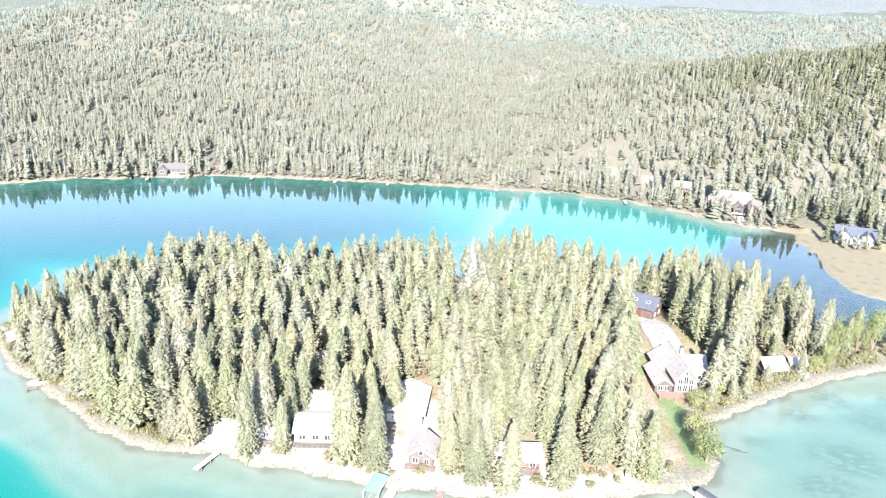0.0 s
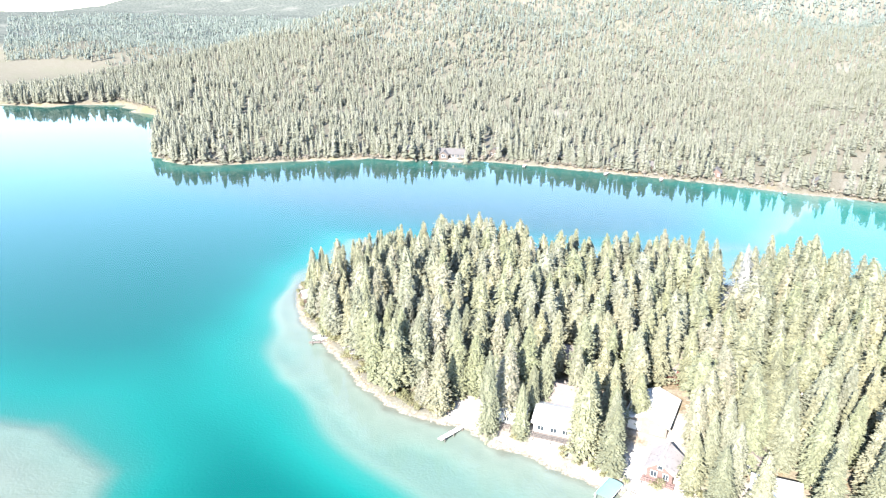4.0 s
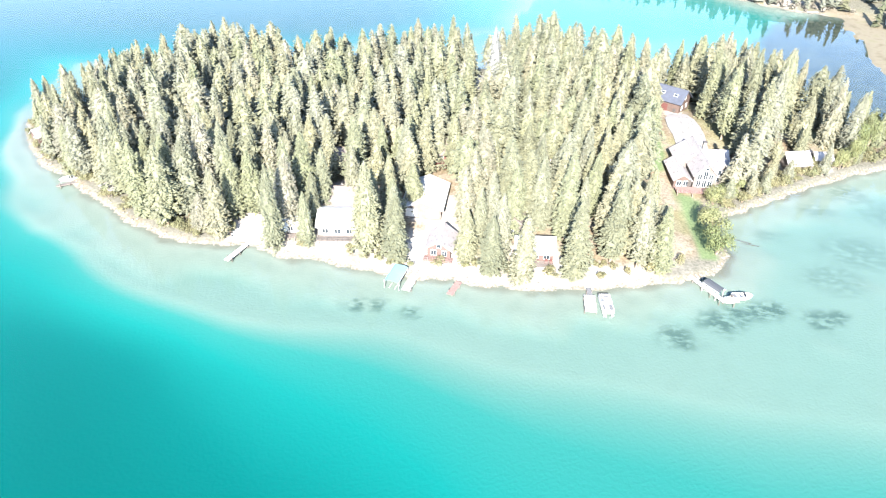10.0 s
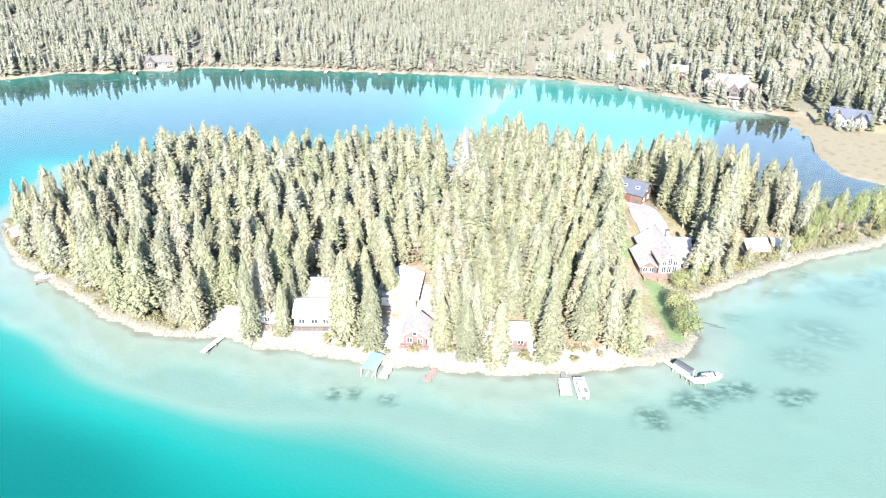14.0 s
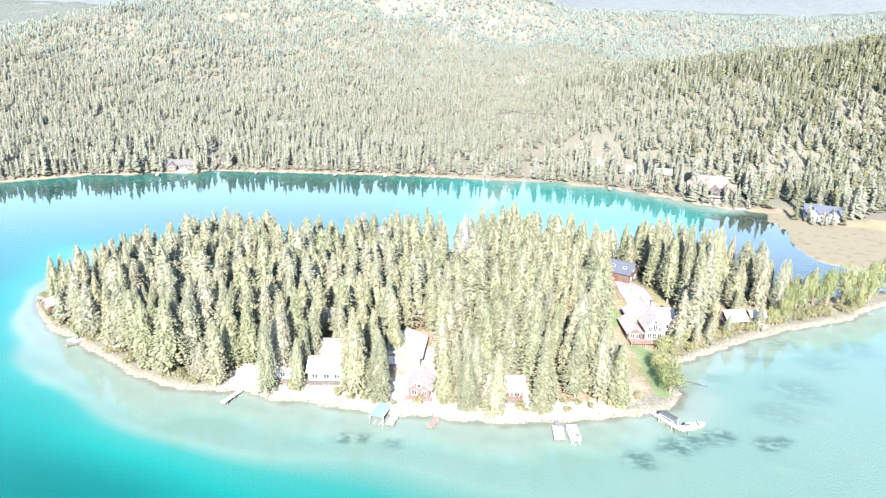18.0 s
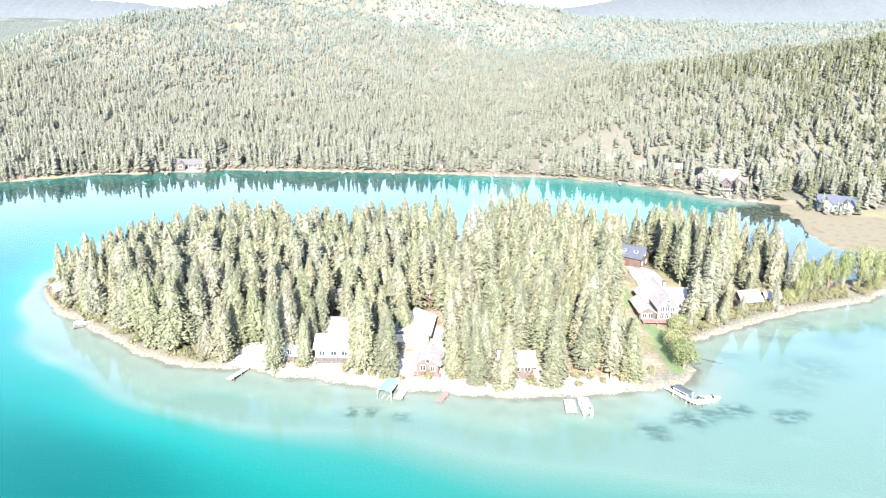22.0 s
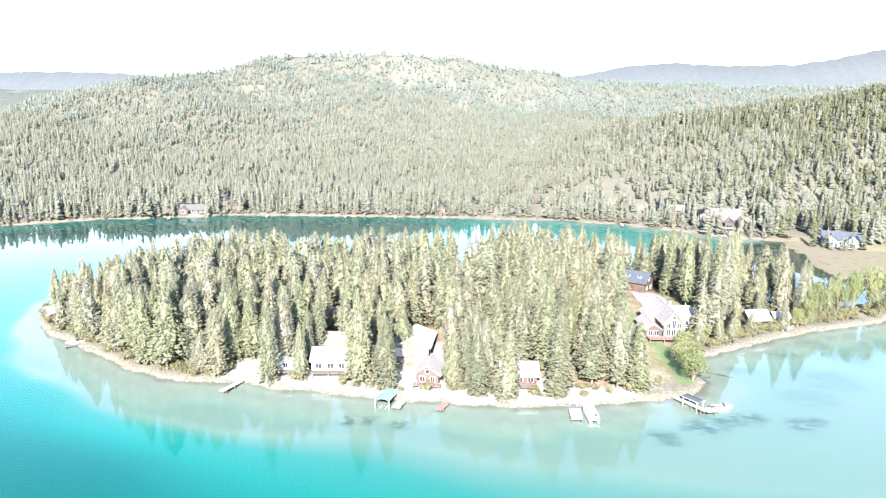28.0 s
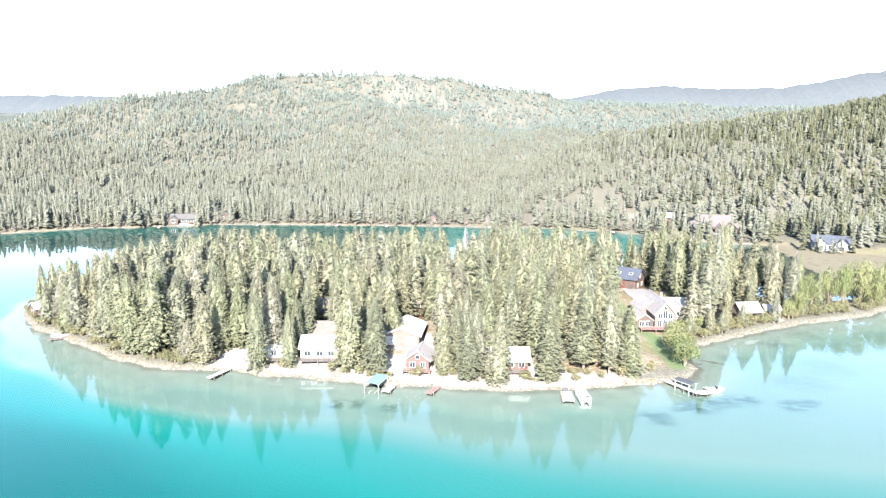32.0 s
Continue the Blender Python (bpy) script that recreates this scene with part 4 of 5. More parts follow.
drive = [(58, 189, 67.5, 1), (58.5, 194, 67.5, 2), (58.5, 200, 68, 3), (58, 206, 68, 4), (58.5, 212, 67.5, 5), (60.5, 216.5, 66, 6)]
for (xa, ya, xb, _), (xc, yc, xd, _) in zip(drive, drive[1:]):
    bm = bmesh.new()
    low = [bm.verts.new((x, y, float(height([x], [y])[0]) - 0.25)) for x, y in ((xa, ya), (xb, ya), (xd, yc - 0.06), (xc, yc - 0.06))]
    lift = {ya: max(float(height([xa], [ya])[0]), float(height([xb], [ya])[0])) + 0.3, yc - 0.06: max(float(height([xc], [yc])[0]), float(height([xd], [yc])[0])) + 0.3}
    top = [bm.verts.new((v.co.x, v.co.y, lift[ya if k < 2 else yc - 0.06])) for k, v in enumerate(low)]
    bm.faces.new(top)
    for i in range(4):
        bm.faces.new((low[i], low[(i + 1) % 4], top[(i + 1) % 4], top[i]))
    part("slab", bm, CONCRETE, d_)

c = site("cabin", "small weathered cabin with pale roof behind shore shrubs", 91, 188.5, 12, "cabin")
block(c, 0, 0, 6.5, 5.0, 2.9, 1.9, "x", TAN_WOOD, PALE_ROOF, 0.6)
part("porch_roof", boxed(-3.4, 3.4, -4.3, -2.6, 2.5, 2.65), PALE_ROOF, c)
for x in (-3.0, 3.0):
    part("post", boxed(x - 0.1, x + 0.1, -4.2, -4.0, -0.5, 2.5), TAN_WOOD, c)
window(c, -1.2, -2.52, 0.9, 1.2, 1.1)
house_door(c, 1.4, -2.52, 0.1)
c = site("shed", "small pale shed with a dark panel for the shade in the open front", 100, 192, 5, "shed")
block(c, 0, 0, 5.0, 4.0, 2.4, 1.3, "x", TAN_WOOD, PALE_ROOF, 0.4)
# dark panel on the wall stands for the shade inside the open front
part("opening_shade", boxed(-1.6, 1.6, -2.06, -1.98, 0, 2.1), DARK_TRIM, c, "dark panel for the shade in the open front")
part("tarp", boxed(-2.6, -1.0, 2.3, 4.2, 0, 1.3, 0.2), grained("blue_tarp", (0.05, 0.28, 0.36), (0.12, 0.42, 0.5), 2, 0.6), c, "turquoise tarpaulin")

# cabins along the island's front
c = site("white_roof_cabin", "cabin with a wide white metal roof above the shore", 14.4, 137.6, 2, "cabin")
block(c, 0, 0, 8.2, 6.0, 2.6, 2.2, "x", FADED_RED, WHITE_PAINT, 0.7)
for x in (-2.6, 0, 2.6):
    window(c, x, -3.02, 0.9, 1.3, 1.2)
deck(c, -4.2, 4.2, -5.6, -3.1, 0.4, TAN_WOOD, None)
c = site("back_cabin", "tan-roofed cabin behind the white-roofed one", 9.5, 147, 0, "cabin")
block(c, 0, 0, 8.5, 6.5, 3.2, 2.4, "y", TAN_WOOD, TAN_ROOF, 0.6)
window(c, 0, -4.27, 1.0, 1.4, 1.3)
for k, x in enumerate((12.0, 14.4, 17.0, 18.2)):
    ch = tagged(new("deck_chair"), "small red wooden deck chair", "chair", "red chairs on the cabin deck")
    ch.matrix_basis = pose(x, 133.6, float(height([14.4], [137.6])[0]) + 0.25, 0, 0, (k * 23) % 40 - 15)
    part("seat", boxed(-0.32, 0.32, -0.3, 0.3, 0.36, 0.44, 0.02), DECK_RED, ch)
    part("backrest", boxed(-0.32, 0.32, 0.26, 0.36, 0.4, 1.05, 0.02), RED_WOOD, ch)
    for lx in (-0.27, 0.27):
        for ly in (-0.25, 0.25):
            part("leg", boxed(lx - 0.04, lx + 0.04, ly - 0.04, ly + 0.04, 0, 0.38), RED_WOOD, ch)

c = site("red_gable_cabin", "small red cabin with a pale gable roof and deck", -7.4, 137.6, -6, "cabin")
block(c, 0, 0, 7.0, 5.4, 2.8, 2.0, "y", FADED_RED, PALE_ROOF, 0.7)
window(c, -1.2, -3.52, 0.8, 1.2, 1.3)
window(c, 1.3, -3.52, 0.8, 1.0, 1.3)
window(c, 0, -3.52, 2.9, 0.9, 0.9, bars=0)
deck(c, -3.4, 3.4, -5.8, -3.6, 0.5, DECK_RED, DECK_RED)
c = site("long_shed_roof", "low boathouse with a broad pale metal roof", -12.5, 155, -4, "boathouse")
block(c, 0, 0, 13.0, 9.5, 2.6, 1.8, "y", TAN_WOOD, WHITE_PAINT, 0.6)
for x in (-2.6, 2.6):
    part("garage_door", boxed(x - 1.5, x + 1.5, -6.58, -6.48, 0, 2.3, 0.02), WHITE_PAINT, c)
c = site("red_log_house", "dark red log house on posts among the trees", -12.5, 175, 0)
block(c, 0, 0, 8.5, 7.0, 4.8, 2.4, "x", RED_WOOD, TAN_ROOF, 0.8)
for x in (-2.6, 0, 2.6):
    window(c, x, -3.52, 0.9, 1.2, 1.3)
    window(c, x, -3.52, 3.1, 1.2, 1.1)
deck(c, -4.2, 4.2, -5.4, -3.6, 2.6, RED_WOOD, RED_WOOD)

c = site("tan_roof_house", "house with a white front roof and tan upper gable", -33, 148, 3)
block(c, 0, -3.5, 9.0, 9.0, 2.8, 1.9, "x", WHITE_PAINT, WHITE_PAINT, 0.6)
block(c, 0.0, 5.2, 8.4, 7.6, 3.4, 2.6, "x", TAN_WOOD, TAN_ROOF, 0.7)
for x in (-2.8, 0.2, 3.0):
    window(c, x, -8.02, 0.9, 1.4, 1.2)
window(c, 4.22, 5.2, 1.2, 1.4, 1.4, "right")
deck(c, -4.5, 4.5, -10.6, -8.1, 0.35, TAN_WOOD, DARK_TRIM)
c = site("tan_hip_house", "tan-roofed house set back among tall firs", -38.5, 170, 4)
block(c, 0, 0, 10.0, 8.5, 3.0, 2.8, "x", TAN_WOOD, TAN_ROOF, 0.8)
for x in (-3, 0, 3):
    window(c, x, -4.27, 0.9, 1.4, 1.3)
c = site("white_cabin", "small white-roofed cabin half hidden by firs", -43, 144, 4, "cabin")
block(c, 0, 0, 6.2, 6.5, 2.6, 1.9, "x", WHITE_PAINT, WHITE_PAINT, 0.5)
window(c, -1.2, -3.27, 0.9, 1.1, 1.1)
house_door(c, 1.5, -3.27, 0.0)
deck(c, -3.4, 3.4, -5.6, -3.35, 0.3, TAN_WOOD, TAN_WOOD)
c = site("point_cabin", "tiny reddish cabin with pale roof at the wooded point", -128.5, 184, -35, "cabin")
block(c, 0, 0, 5.0, 4.2, 2.6, 1.6, "y", CEDAR, PALE_ROOF, 0.5)
window(c, 0, -2.52, 0.9, 1.1, 1.0)
c = site("lakeside_shelter", "low pale shelter roof at the edge of the trees", -96, 156.5, -30, "shelter")
part("roof", boxed(-2.6, 2.6, -1.6, 1.6, 2.1, 2.25, 0.03), PALE_ROOF, c)
for x in (-2.3, 2.3):
    for y in (-1.3, 1.3):
        part("post", boxed(x - 0.08, x + 0.08, y - 0.08, y + 0.08, -0.4, 2.1), TAN_WOOD, c)

# far shore
h = site("far_lodge", "large tan lodge with several gables on the far shore", 147, 376, -14)
block(h, 0, 3.5, 15, 13, 4.8, 5.4, "x", LOG_BROWN, MAUVE_ROOF, 0.9)
block(h, -9.5, 3.0, 7, 9, 3.6, 2.8, "x", LOG_BROWN, MAUVE_ROOF, 0.7)
block(h, 9.5, 4.0, 7, 9, 3.4, 2.6, "x", LOG_BROWN, MAUVE_ROOF, 0.7)
for x, w, up in ((-6.2, 8.0, 3.4), (1.6, 5.0, 2.0), (7.6, 6.4, 2.8)):
    block(h, x, -3.5, 6.5, w, 4.2, up, "y", LOG_BROWN, MAUVE_ROOF, 1.0)
    window(h, x, -6.77, 0.7, w * 0.6, 2.0, bars=2, frame_mat=TAN_WOOD)
    window(h, x, -6.77, 3.5, w * 0.35, 1.4, bars=1, frame_mat=TAN_WOOD)
deck(h, -11, 11, -9.6, -6.9, 0.7, TAN_WOOD, WHITE_PAINT)
chimney(h, 4.2, 3.4, 7, 11)
h = site("far_red_house", "red two-storey house with a grey roof on the far shore", 127, 406, -12)
block(h, 0, 0, 9.5, 7.5, 5.0, 2.6, "x", RED_WOOD, GREY_ROOF, 0.7)
for x in (-3, 0, 3):
    for z in (0.8, 3.1):
        window(h, x, -3.77, z, 1.5, 1.4)
deck(h, -4.8, 4.8, -6.2, -3.9, 2.5, RED_WOOD, RED_WOOD)
h = site("far_blue_house", "slate-roofed house with white gables beside the meadow", 190.5, 333, -24)
block(h, 0, 3, 18, 9, 3.6, 3.4, "x", WHITE_PAINT, SLATE_ROOF, 0.7)
for x in (-5.2, 4.4):
    block(h, x, -2.5, 6.0, 6.4, 3.4, 2.8, "y", WHITE_PAINT, SLATE_ROOF, 0.5)
    window(h, x, -5.52, 0.8, 2.4, 1.8, bars=2)
window(h, 0, -1.52, 0.8, 2.6, 1.7, bars=2)
h = site("far_grey_house", "long dark-roofed house low on the far shore", -172, 407, 12)
block(h, 0, 2, 20, 9, 2.8, 2.4, "x", LOG_BROWN, MUTED_ROOF, 0.7)
block(h, -4, -2.5, 6.0, 5.5, 2.6, 2.0, "y", LOG_BROWN, MUTED_ROOF, 0.5)
for x in (1.5, 4.5, 7.5):
    window(h, x, -2.52, 0.8, 1.8, 1.6)
window(h, -4, -5.52, 0.8, 2.2, 1.8)
FAR_CABINS = [(-74, 428, 5, 8, 6), (-101, 428, -8, 7, 6), (81, 422, 6, 9, 7), (-55, 425, 10, 7, 5), (-148, 423, -5, 8, 6), (-300, 352, 20, 8, 6), (-16, 425, 0, 7, 5), (-318, 338, 10, 7, 6), (36, 423, -6, 8, 6), (-200, 404, 12, 7, 6), (-615, 500, 30, 9, 7)]
for k, (x, y, yaw, w, d) in enumerate(FAR_CABINS):
    c = site("far_cabin", "small pale shore cabin among far trees", x, y, yaw, "cabin")
    c["group"] = "cabins on the far shore"
    block(c, 0, 0, w, d, 2.8, 2.0, "x" if k % 2 else "y", (CEDAR, LOG_BROWN, LOG_BROWN)[k % 3], (MUTED_ROOF, MUTED_ROOF, MUTED_ROOF)[k % 3], 0.5)
    depth = d if k % 2 else w
    for s in (-1.4, 1.4):
        window(c, s, -depth / 2 - 0.02, 0.9, 1.2, 1.2)

# ---- docks, boats and the shore ----
def pier(name, label, x, y, yaw, length, width, top, mat, x_posts=2):
    """A dock running along its own y from the shore end."""
    e = tagged(new(name), label, "dock")
    e.matrix_basis = pose(x, y, 0, 0, 0, yaw)
    bm = bmesh.new()
    n = int(length / 0.24)
    r = random.Random(len(label))
    for k in range(n):
        a = length * k / n
        o = r.uniform(-0.03, 0.03)
        box(bm, -width / 2 + o, width / 2 + o, a + 0.012, a + length / n - 0.012, top - 0.06, top)
    part("decking", bm, mat, e)
    for sx in (-1, 1):
        part("beam", boxed(sx * (width / 2 - 0.15) - 0.06, sx * (width / 2 - 0.15) + 0.06, 0, length, top - 0.26, top - 0.07), TAN_WOOD, e)
        for k in range(x_posts):
            py = length * (k + 0.6) / x_posts
            bm = bmesh.new()
            bmesh.ops.create_cone(bm, cap_ends=True, segments=8, radius1=0.1, radius2=0.09, depth=3.0, matrix=Matrix.Translation((sx * width / 2, py, top - 1.1)))
            part("post", bm, TAN_WOOD, e)
    return e


def hull(bm, length, beam, depth, flat=False):
    rings = []
    for i in range(9):
        u = i / 8
        w = beam / 2 * (1 if u < 0.5 else math.sqrt(max(0, 1 - ((u - 0.5) / 0.5) ** 2.2))) + 0.02
        z0 = 0 if u < 0.6 else (u - 0.6) * depth * 1.2
        y = u * length
        rings.append([bm.verts.new(p) for p in ((-w, y, depth), (-w * 0.75, y, z0 + 0.15), (0, y, z0), (w * 0.75, y, z0 + 0.15), (w, y, depth), (w * 0.85, y, depth + 0.05), (w * 0.8, y, depth * 0.55), (-w * 0.8, y, depth * 0.55), (-w * 0.85, y, depth + 0.05))])
    for a, b2 in zip(rings, rings[1:]):
        for j in range(9):
            bm.faces.new((a[j], a[(j + 1) % 9], b2[(j + 1) % 9], b2[j]))
    bm.faces.new(rings[0][::-1]), bm.faces.new(rings[-1])
    bmesh.ops.recalc_face_normals(bm, faces=bm.faces)


BOAT_WHITE = grained("boat_white", (0.45, 0.45, 0.45), (0.62, 0.62, 0.61), 1.0, 0.25, bumps=0.0)
VINYL = grained("grey_vinyl", (0.06, 0.06, 0.064), (0.10, 0.10, 0.105), 2.0, 0.6)
CANVAS_TEAL = grained("teal_canvas", (0.075, 0.13, 0.13), (0.105, 0.165, 0.164), 1.0, 0.7, bumps=0.2)
CANVAS_GREY = grained("grey_canvas", (0.022, 0.024, 0.027), (0.036, 0.038, 0.042), 1.0, 0.7, bumps=0.2)
ALUMINIUM = grained("aluminium", (0.55, 0.56, 0.57), (0.72, 0.72, 0.73), 3.0, 0.35, metal=0.6, bumps=0.1)


def motor_boat(label, x, y, yaw, length=6.0, beam=2.2):
    e = tagged(new("motor_boat"), label, "boat")
    e.matrix_basis = pose(x, y, -0.25, 0, 0, yaw)
    bm = bmesh.new()
    hull(bm, length, beam, 1.0)
    part("hull", bm, BOAT_WHITE, e)
    part("foredeck", boxed(-beam * 0.36, beam * 0.36, length * 0.62, length * 0.86, 0.9, 1.05, 0.05), BOAT_WHITE, e)
    part("windshield", boxed(-beam * 0.36, beam * 0.36, length * 0.56, length * 0.59, 1.0, 1.5, 0.01), GLASS, e)
    for s in (-0.5, 0.5):
        part("seat", boxed(s - 0.28, s + 0.28, length * 0.36, length * 0.46, 0.55, 1.1, 0.06), VINYL, e)
    part("stern_bench", boxed(-beam * 0.34, beam * 0.34, 0.35, 0.9, 0.55, 0.98, 0.06), VINYL, e)
    part("outboard", boxed(-0.25, 0.25, -0.45, 0.02, 0.2, 1.25, 0.08), DARK_TRIM, e)


def pontoon(label, x, y, yaw):
    e = tagged(new("pontoon_boat"), label, "boat")
    e.matrix_basis = pose(x, y, -0.2, 0, 0, yaw)
    for s in (-0.85, 0.85):
        bm = bmesh.new()
        bmesh.ops.create_cone(bm, cap_ends=True, segments=12, radius1=0.32, radius2=0.32, depth=6.2, matrix=Matrix.Translation((s, 3.2, 0.25)) @ Matrix.Rotation(radians(90), 4, "X"))
        part("float", bm, ALUMINIUM, e)
    part("platform", boxed(-1.2, 1.2, 0.2, 6.0, 0.58, 0.70), BOAT_WHITE, e)
    for x0, x1, y0, y1 in ((-1.2, -1.15, 0.3, 5.8), (1.15, 1.2, 0.3, 5.8), (-1.15, 1.15, 5.75, 5.8), (-1.15, 1.15, 0.3, 0.35)):
        part("side_panel", boxed(x0, x1, y0, y1, 0.7, 1.45), BOAT_WHITE, e)
    for x0, x1, y0, y1 in ((-1.1, -0.5, 3.6, 5.6), (0.5, 1.1, 3.6, 5.6), (-1.0, 1.0, 0.5, 1.1)):
        part("bench", boxed(x0, x1, y0, y1, 0.7, 1.15, 0.06), VINYL, e)
    part("console", boxed(0.35, 1.0, 2.4, 2.9, 0.7, 1.6, 0.05), VINYL, e)


def boat_lift(label, x, y, yaw, w, d, canvas):
    """An arched canopy over a slip on four posts, with lift beams."""
    e = tagged(new("boat_lift"), label, "boat lift")
    e.matrix_basis = pose(x, y, 0, 0, 0, yaw)
    bm = bmesh.new()
    n = 8
    for lift in (0.0, 0.05):
        for i in range(n + 1):
            a = -1 + 2 * i / n
            for yy in (0, d):
                bm.verts.new((a * w / 2, yy, 1.85 + 0.42 * math.sqrt(max(0, 1 - a * a * 0.98)) - 0.2 + lift))
    bm.verts.ensure_lookup_table()
    k = (n + 1) * 2
    for i in range(n):
        for o in (0, k):
            bm.faces.new([bm.verts[o + q] for q in (2 * i, 2 * i + 1, 2 * i + 3, 2 * i + 2)])
    for yy in (0, 1):
        for i in range(n):
            bm.faces.new([bm.verts[q + yy] for q in (2 * i, 2 * i + 2, k + 2 * i + 2, k + 2 * i)])
    bmesh.ops.recalc_face_normals(bm, faces=bm.faces)
    part("canopy", bm, canvas, e)
    for sx in (-1, 1):
        for yy in (0.4, d - 0.4):
            part("post", boxed(sx * w / 2 - 0.07, sx * w / 2 + 0.07, yy - 0.07, yy + 0.07, -1.3, 1.75), ALUMINIUM, e)
        part("side_beam", boxed(sx * w / 2 - 0.05, sx * w / 2 + 0.05, 0, d, 1.62, 1.72), ALUMINIUM, e)
        part("lift_beam", boxed(sx * w / 5 - 0.08, sx * w / 5 + 0.08, 0.5, d - 0.5, -0.5, -0.35), ALUMINIUM, e)


pier("dock", "narrow bleached wooden dock on thin posts", -53.6, 138.5, 158, 8.8, 1.3, 0.45, WHITE_PAINT, 3)
pier("dock", "white boat dock beside the teal-roofed lift", -12.3, 130.5, 165, 7.8, 1.9, 0.5, WHITE_PAINT, 3)
boat_lift("boat lift with a faded teal canvas canopy", -16.0, 130.2, 165, 3.4, 6.4, CANVAS_TEAL)
pier("dock", "short faded red wooden dock", -2.6, 127.3, 158, 5.2, 1.5, 0.4, DECK_RED, 2)
pier("dock", "broad white dock with a ramp to the shore", 26.3, 125.0, 178, 5.8, 2.5, 0.5, WHITE_PAINT, 3)
pier("gangway", "short grey gangway to the white dock", 26.4, 127.4, 179, 2.6, 1.1, 0.62, VINYL, 1)
pontoon("white pontoon boat moored at the white dock", 29.4, 125.0, 184)
pier("dock", "long white dock with posts beside a grey canopy", 50.2, 134.2, 213, 10.8, 1.2, 0.55, WHITE_PAINT, 4)
boat_lift("boat lift with a grey canvas canopy", 53.0, 131.2, 215, 2.3, 4.6, CANVAS_GREY)
pier("dock", "white floating platform at the dock end", 56.0, 126.0, 282, 3.2, 2.2, 0.4, WHITE_PAINT, 1)
motor_boat("small white motor boat at the dock end", 58.2, 127.4, 278, 4.6, 1.9)
pier("dock", "pale dock reaching out from the wooded point", -106.5, 163.0, 121, 7.0, 1.1, 0.4, TAN_WOOD, 3)
motor_boat("white motor boat tied to the pale dock", -107.6, 165.2, 118, 6.2, 2.2)
pier("dock", "long pale dock on the far beach", 166, 354.5, 105, 14, 2.0, 0.5, WHITE_PAINT, 4)
for x, y, yaw in ((93, 397, 175), (-44, 414, 180), (-75, 414, 176), (-182, 398, 195), (-125, 413, 185), (20, 412, 178)):
    pier("dock", "small pale dock on the far shore", x, y, yaw, 7, 1.5, 0.4, WHITE_PAINT, 2)


def leaf_cloud(seed, lobes, count, leaf):
    """Leaf sprays over several rounded lobes, uneven and open at the edge; about 1 m across."""
    r = random.Random(seed)
    V, F = [], []
    balls = [(r.uniform(-0.28, 0.28), r.uniform(-0.28, 0.28), r.uniform(0.3, 0.75), r.uniform(0.2, 0.32)) for _ in range(lobes)]
    for _ in range(count):
        cx, cy, cz, rad = balls[r.randrange(lobes)]
        a, b2 = r.uniform(0, 6.283), math.acos(r.uniform(-0.7, 1))
        q = rad * r.uniform(0.65, 1.08)
        n = Vector((math.sin(b2) * math.cos(a), math.sin(b2) * math.sin(a), math.cos(b2)))
        p = Vector((cx, cy, cz)) + n * q
        side = n.cross(Vector((r.uniform(-1, 1), r.uniform(-1, 1), r.uniform(-1, 1)))).normalized()
        up = (n.cross(side) + n * r.uniform(-0.5, 0.5)).normalized()
        s = leaf * r.uniform(0.6, 1.3)
        k = len(V)
        V += [p - side * s, p + up * s * 0.8, p + side * s, p - up * s * 0.8 + n * s * 0.4]
        F += [(k, k + 1, k + 2), (k, k + 2, k + 3)]
    return np.array(V), np.array(F)


def limbs_mesh(seed):
    r = random.Random(seed)
    V, F = [], []
    for k in range(7):
        a, tip = r.uniform(0, 6.28), r.uniform(0.15, 0.3)
        top = r.uniform(0.5, 0.75)
        o = len(V)
        for u, rad in ((0, 0.022), (0.5, 0.014), (1, 0.005)):
            x, y, z = math.cos(a) * tip * u ** 1.4, math.sin(a) * tip * u ** 1.4, top * u - 0.03
            V += [(x + rad * math.cos(j * 1.57), y + rad * math.sin(j * 1.57), z) for j in range(4)]
        for i in range(2):
            for j in range(4):
                p, q = o + i * 4 + j, o + i * 4 + (j + 1) % 4
                F += [(p, q, q + 4), (p, q + 4, p + 4)]
    return np.array(V), np.array(F)


WILLOW = [mesh_from("leaves", *leaf_cloud(s, 11, 2200, 0.024), LEAVES) for s in (1, 2, 3)]
SHRUB = [mesh_from("leaves", *leaf_cloud(s, 7, 430, 0.05), DRY_LEAVES) for s in (4, 5, 6)]
BOUGHS = [mesh_from("branch", *limbs_mesh(s), BARK) for s in (1, 2, 3)]


def bush(name, label, x, y, wide, tall, meshes, k, category, group=""):
    e = tagged(new(name), label, category, group)
    e.matrix_basis = pose(x, y, float(height([x], [y])[0]) - 0.05, 0, 0, k * 77 % 360) @ Matrix.Diagonal((wide, wide, tall, 1))
    part("branch", BOUGHS[k % 3], None, e)
    part("leaves", meshes[k % 3], None, e)


for k, (x, y, w, t) in enumerate(((58.3, 143, 8.5, 8), (59, 151.5, 8.5, 9), (63, 166, 6.5, 6), (69, 171, 6, 6))):
    bush("willow", "rounded yellow-green willow beside the lawn", x, y, w, t, WILLOW, k, "tree", "willows by the lawn")
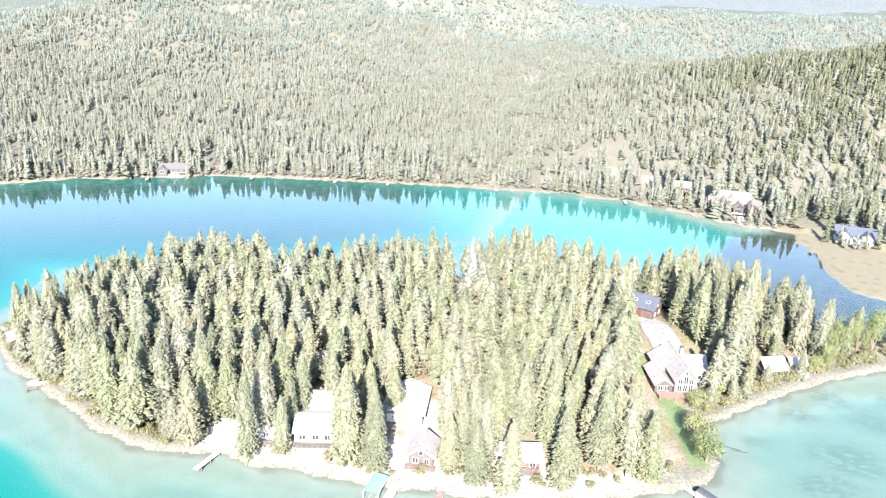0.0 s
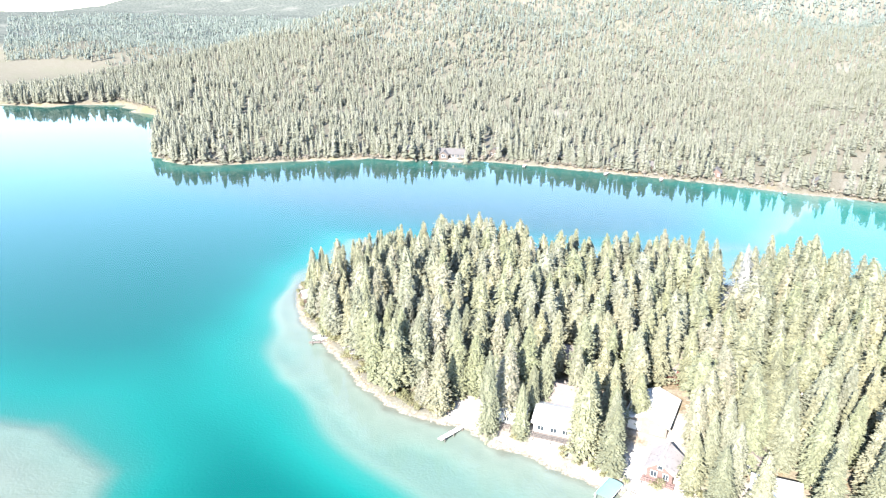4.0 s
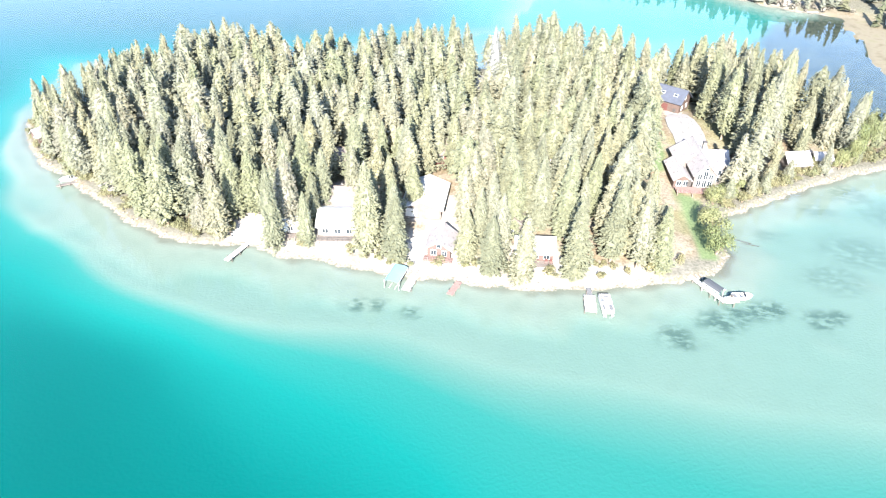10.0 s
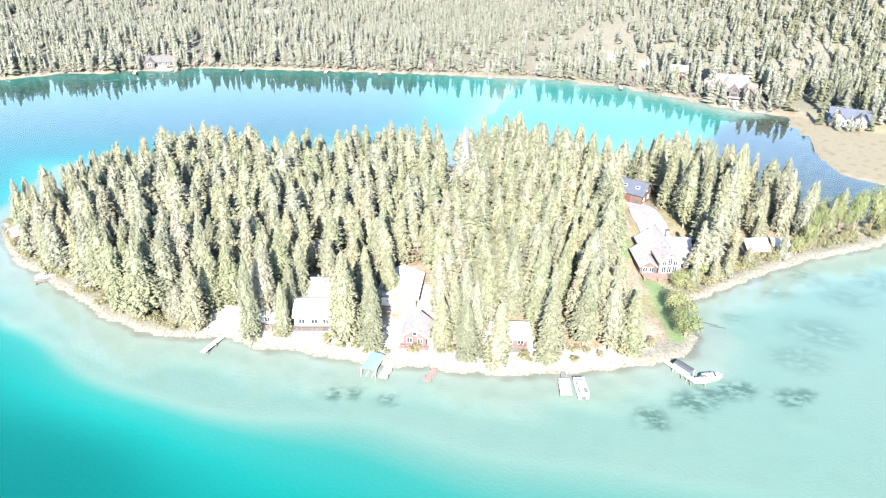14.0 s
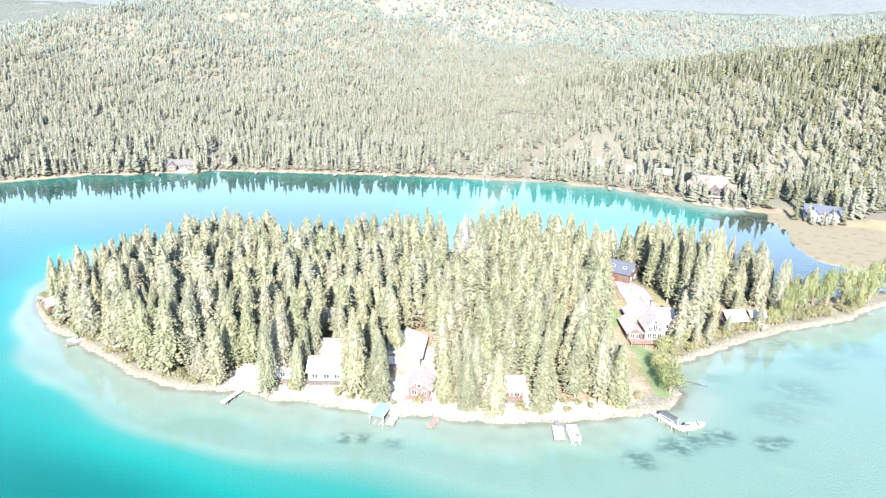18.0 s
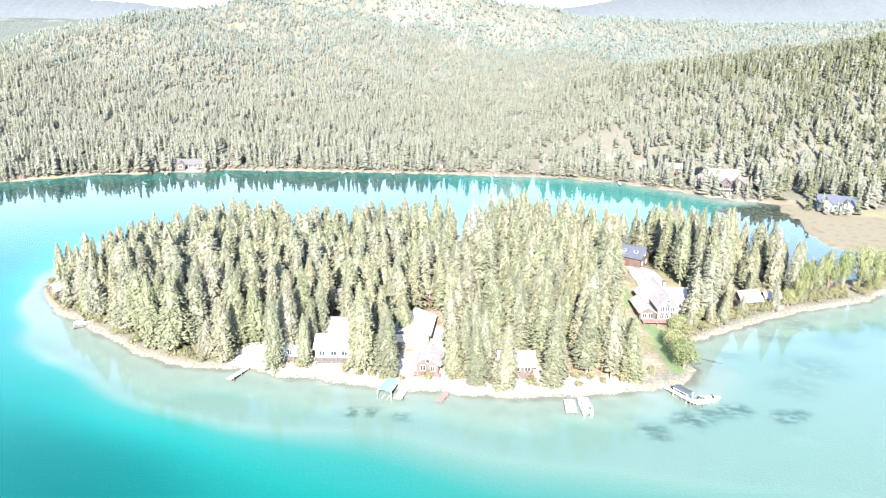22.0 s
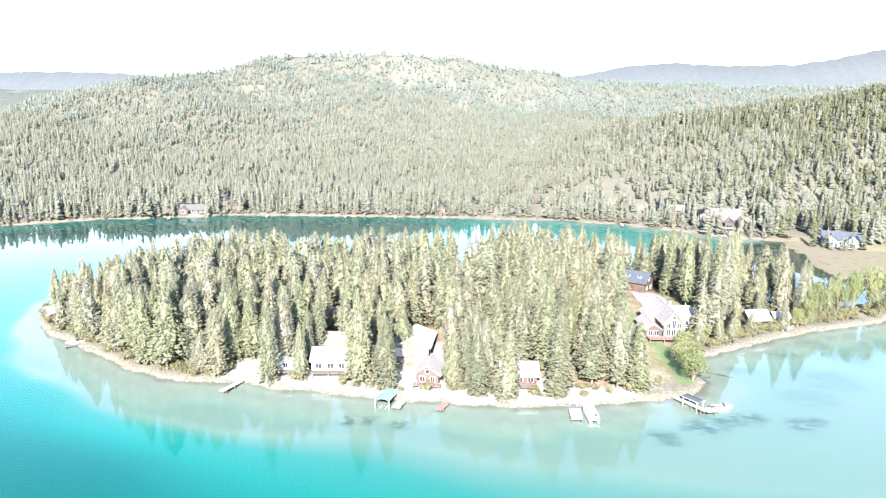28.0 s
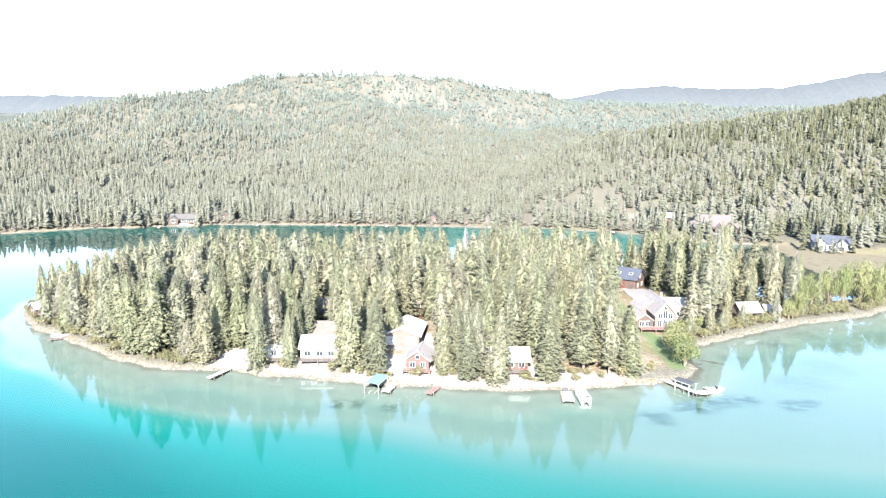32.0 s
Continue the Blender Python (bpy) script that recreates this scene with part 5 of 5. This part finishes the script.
for k, (x, y, w, t) in enumerate(((118, 203, 6, 9), (124, 204, 6, 11), (130, 206, 6.5, 12), (137, 209, 7, 13), (143, 212, 7, 12), (112, 199, 6, 9), (151, 217, 8, 13), (134, 213, 6, 10), (160, 222, 8, 12), (107, 205, 5, 8), (121, 209, 5, 9), (127, 212, 5, 10), (115, 208, 5, 8), (140, 206, 5, 8), (147, 213, 6, 11), (110, 194, 5, 7), (105, 190, 4.5, 6))):
    bush("poplar", "yellow-green broadleaf tree on the narrow spit", x, y, w * 0.95, t * 1.3, WILLOW, k, "tree", "broadleaf trees of the spit")
rs = random.Random(17)
for k in range(105):
    u = rs.uniform(64, 146)
    y = np.interp(u, (61, 72, 87, 100, 112, 136, 146), (158, 168, 178, 186, 192, 202.5, 211)) + rs.uniform(0.7, 6.5)
    bush("shrub", "dry olive shrub above the stony shore", u, float(y), rs.uniform(2.4, 4.2), rs.uniform(1.8, 3.6), SHRUB, k, "shrub", "shore shrubs")
SHRUB_SPOTS = [(-67, 140.5), (-64, 141), (-71, 142), (-7.5, 131.5), (-1, 132), (2, 131.5), (8, 131), (11, 131.5), (17, 131), (-40, 137), (-46, 138.5), (-83, 147), (-88, 150), (-95, 155), (-100, 160), (-115, 170), (-122, 176), (40, 134), (44, 136), (48, 138), (36, 133), (-29, 136), (-22, 133)]
for k, (x, y) in enumerate(SHRUB_SPOTS):
    bush("shrub", "dry yellowish shrub on the sunny shore", x + rs.uniform(-1, 1), y, rs.uniform(2.2, 4.2), rs.uniform(1.6, 3.4), SHRUB, k, "shrub", "shore shrubs")

for k in range(70):
    u = rs.uniform(-137, -58)
    y = np.interp(u, (-141, -134, -122, -108, -92, -75, -66, -54), (197, 184, 171, 162, 150, 139, 137, 138)) + rs.uniform(1.3, 6)
    bush("shrub", "dry olive shrub above the stony shore", u, float(y), rs.uniform(2.0, 3.8), rs.uniform(1.4, 3.2), SHRUB, k, "shrub", "shore shrubs")
for k in range(34):
    u = rs.uniform(-50, 52)
    y = np.interp(u, (-54, -45, -30, -19, -4, 10, 21, 34, 45, 52), (138, 134, 132, 129, 128, 126, 127, 129, 132, 134)) + rs.uniform(2.0, 8)
    if all(math.hypot(u - a, y - b) > c * 0.75 for a, b, c in OPEN if c > 5):
        bush("shrub", "low yellowish shrub on pale open ground", u, float(y), rs.uniform(1.2, 2.6), rs.uniform(0.8, 2.0), SHRUB, k, "shrub", "shore shrubs")


# dry scrub along the far bank, too small to count
FAR_SCRUB = foliage("far_scrub_leaves", [(0.11, 0.10, 0.082), (0.175, 0.15, 0.128), (0.14, 0.13, 0.095), (0.19, 0.165, 0.148)], stand=True)
rb = np.random.RandomState(29)
bx, by = rb.uniform(-560, 250, 60000), rb.uniform(240, 500, 60000)
bank = reach(MAINLAND, bx, by)
keep = (bank > 0.7) & (bank < 9.5) & (reach(MARSH, bx, by) < -1) & (rb.uniform(0, 1, 60000) < 0.75 * (1 - 0.6 * step(bank, 4, 9)))
for hx, hy, hr in HOUSE_ROOM:
    keep &= np.hypot(bx - hx, by - hy) > hr * 0.8
bx, by = bx[keep], by[keep]
scrub = np.stack([bx, by, height(bx, by) - 0.1, rb.uniform(1.0, 2.6, len(bx)), rb.uniform(0.9, 1.6, len(bx)), rb.randint(0, 3, len(bx))], -1)
tagged(new("bank_scrub", forest_mesh("bank_scrub", scrub, [leaf_cloud(q, 4, 26, 0.17) for q in (7, 8, 9)], FAR_SCRUB)), "pale dry scrub along the far bank", "shrubs", kind="stuff")


# stones along the waterline
def stone_mesh(seed):
    r = random.Random(seed)
    bm = bmesh.new()
    bmesh.ops.create_icosphere(bm, subdivisions=1, radius=0.5)
    for v in bm.verts:
        v.co *= r.uniform(0.75, 1.2)
        v.co.z *= 0.6
    v = np.array([tuple(q.co) for q in bm.verts])
    f = np.array([[q.index for q in t.verts] for t in bm.faces])
    bm.free()
    return v, f


rs = random.Random(23)
spots = []
edge = ISLAND[:29]
for (ax, ay), (bx, by) in zip(edge, edge[1:]):
    n = int(math.hypot(bx - ax, by - ay) / 0.45)
    for k in range(n):
        u = rs.random()
        x, y = ax + (bx - ax) * u + rs.gauss(0, 0.5), ay + (by - ay) * u + rs.gauss(0.3, 0.45)
        s = rs.choice((0.2, 0.25, 0.3, 0.4, 0.6)) * rs.uniform(0.7, 1.2)
        spots.append((x, y, 0, s, rs.uniform(0.9, 1.5), rs.randrange(3)))
zz = height([p[0] for p in spots], [p[1] for p in spots])
spots = [(x, y, float(z) + 0.05, s, w, k) for (x, y, _, s, w, k), z in zip(spots, zz) if z > -0.12]
tagged(new("shore_stones", forest_mesh("shore_stones", spots, [stone_mesh(s) for s in (1, 2, 3)], STONE)), "pale rounded stones along the waterline", "stones", kind="stuff")

# drowned logs on the shelf
SODDEN = grained("sodden_wood", (0.016, 0.015, 0.012), (0.035, 0.031, 0.025), 3.0, 0.9)
for k, (x, y, a, n) in enumerate(((66, 152, -20, 7), (68, 150.5, -8, 6), (63, 148, 30, 4))):
    e = tagged(new("sunken_log"), "dark waterlogged log lying in the shallows", "log", "logs in the shallows")
    e.matrix_basis = pose(x, y, float(height([x], [y])[0]) - 0.06, 0, 0, a)
    bm = bmesh.new()
    bmesh.ops.create_cone(bm, cap_ends=True, segments=8, radius1=0.22, radius2=0.12, depth=n, matrix=Matrix.Rotation(radians(90), 4, "Y"))
    part("log", bm, SODDEN, e)
    bm = bmesh.new()
    bmesh.ops.create_cone(bm, cap_ends=True, segments=6, radius1=0.07, radius2=0.03, depth=1.2, matrix=Matrix.Translation((0.6, 0.45, 0.1)) @ Matrix.Rotation(radians(70), 4, "X"))
    part("branch_stub", bm, SODDEN, e)
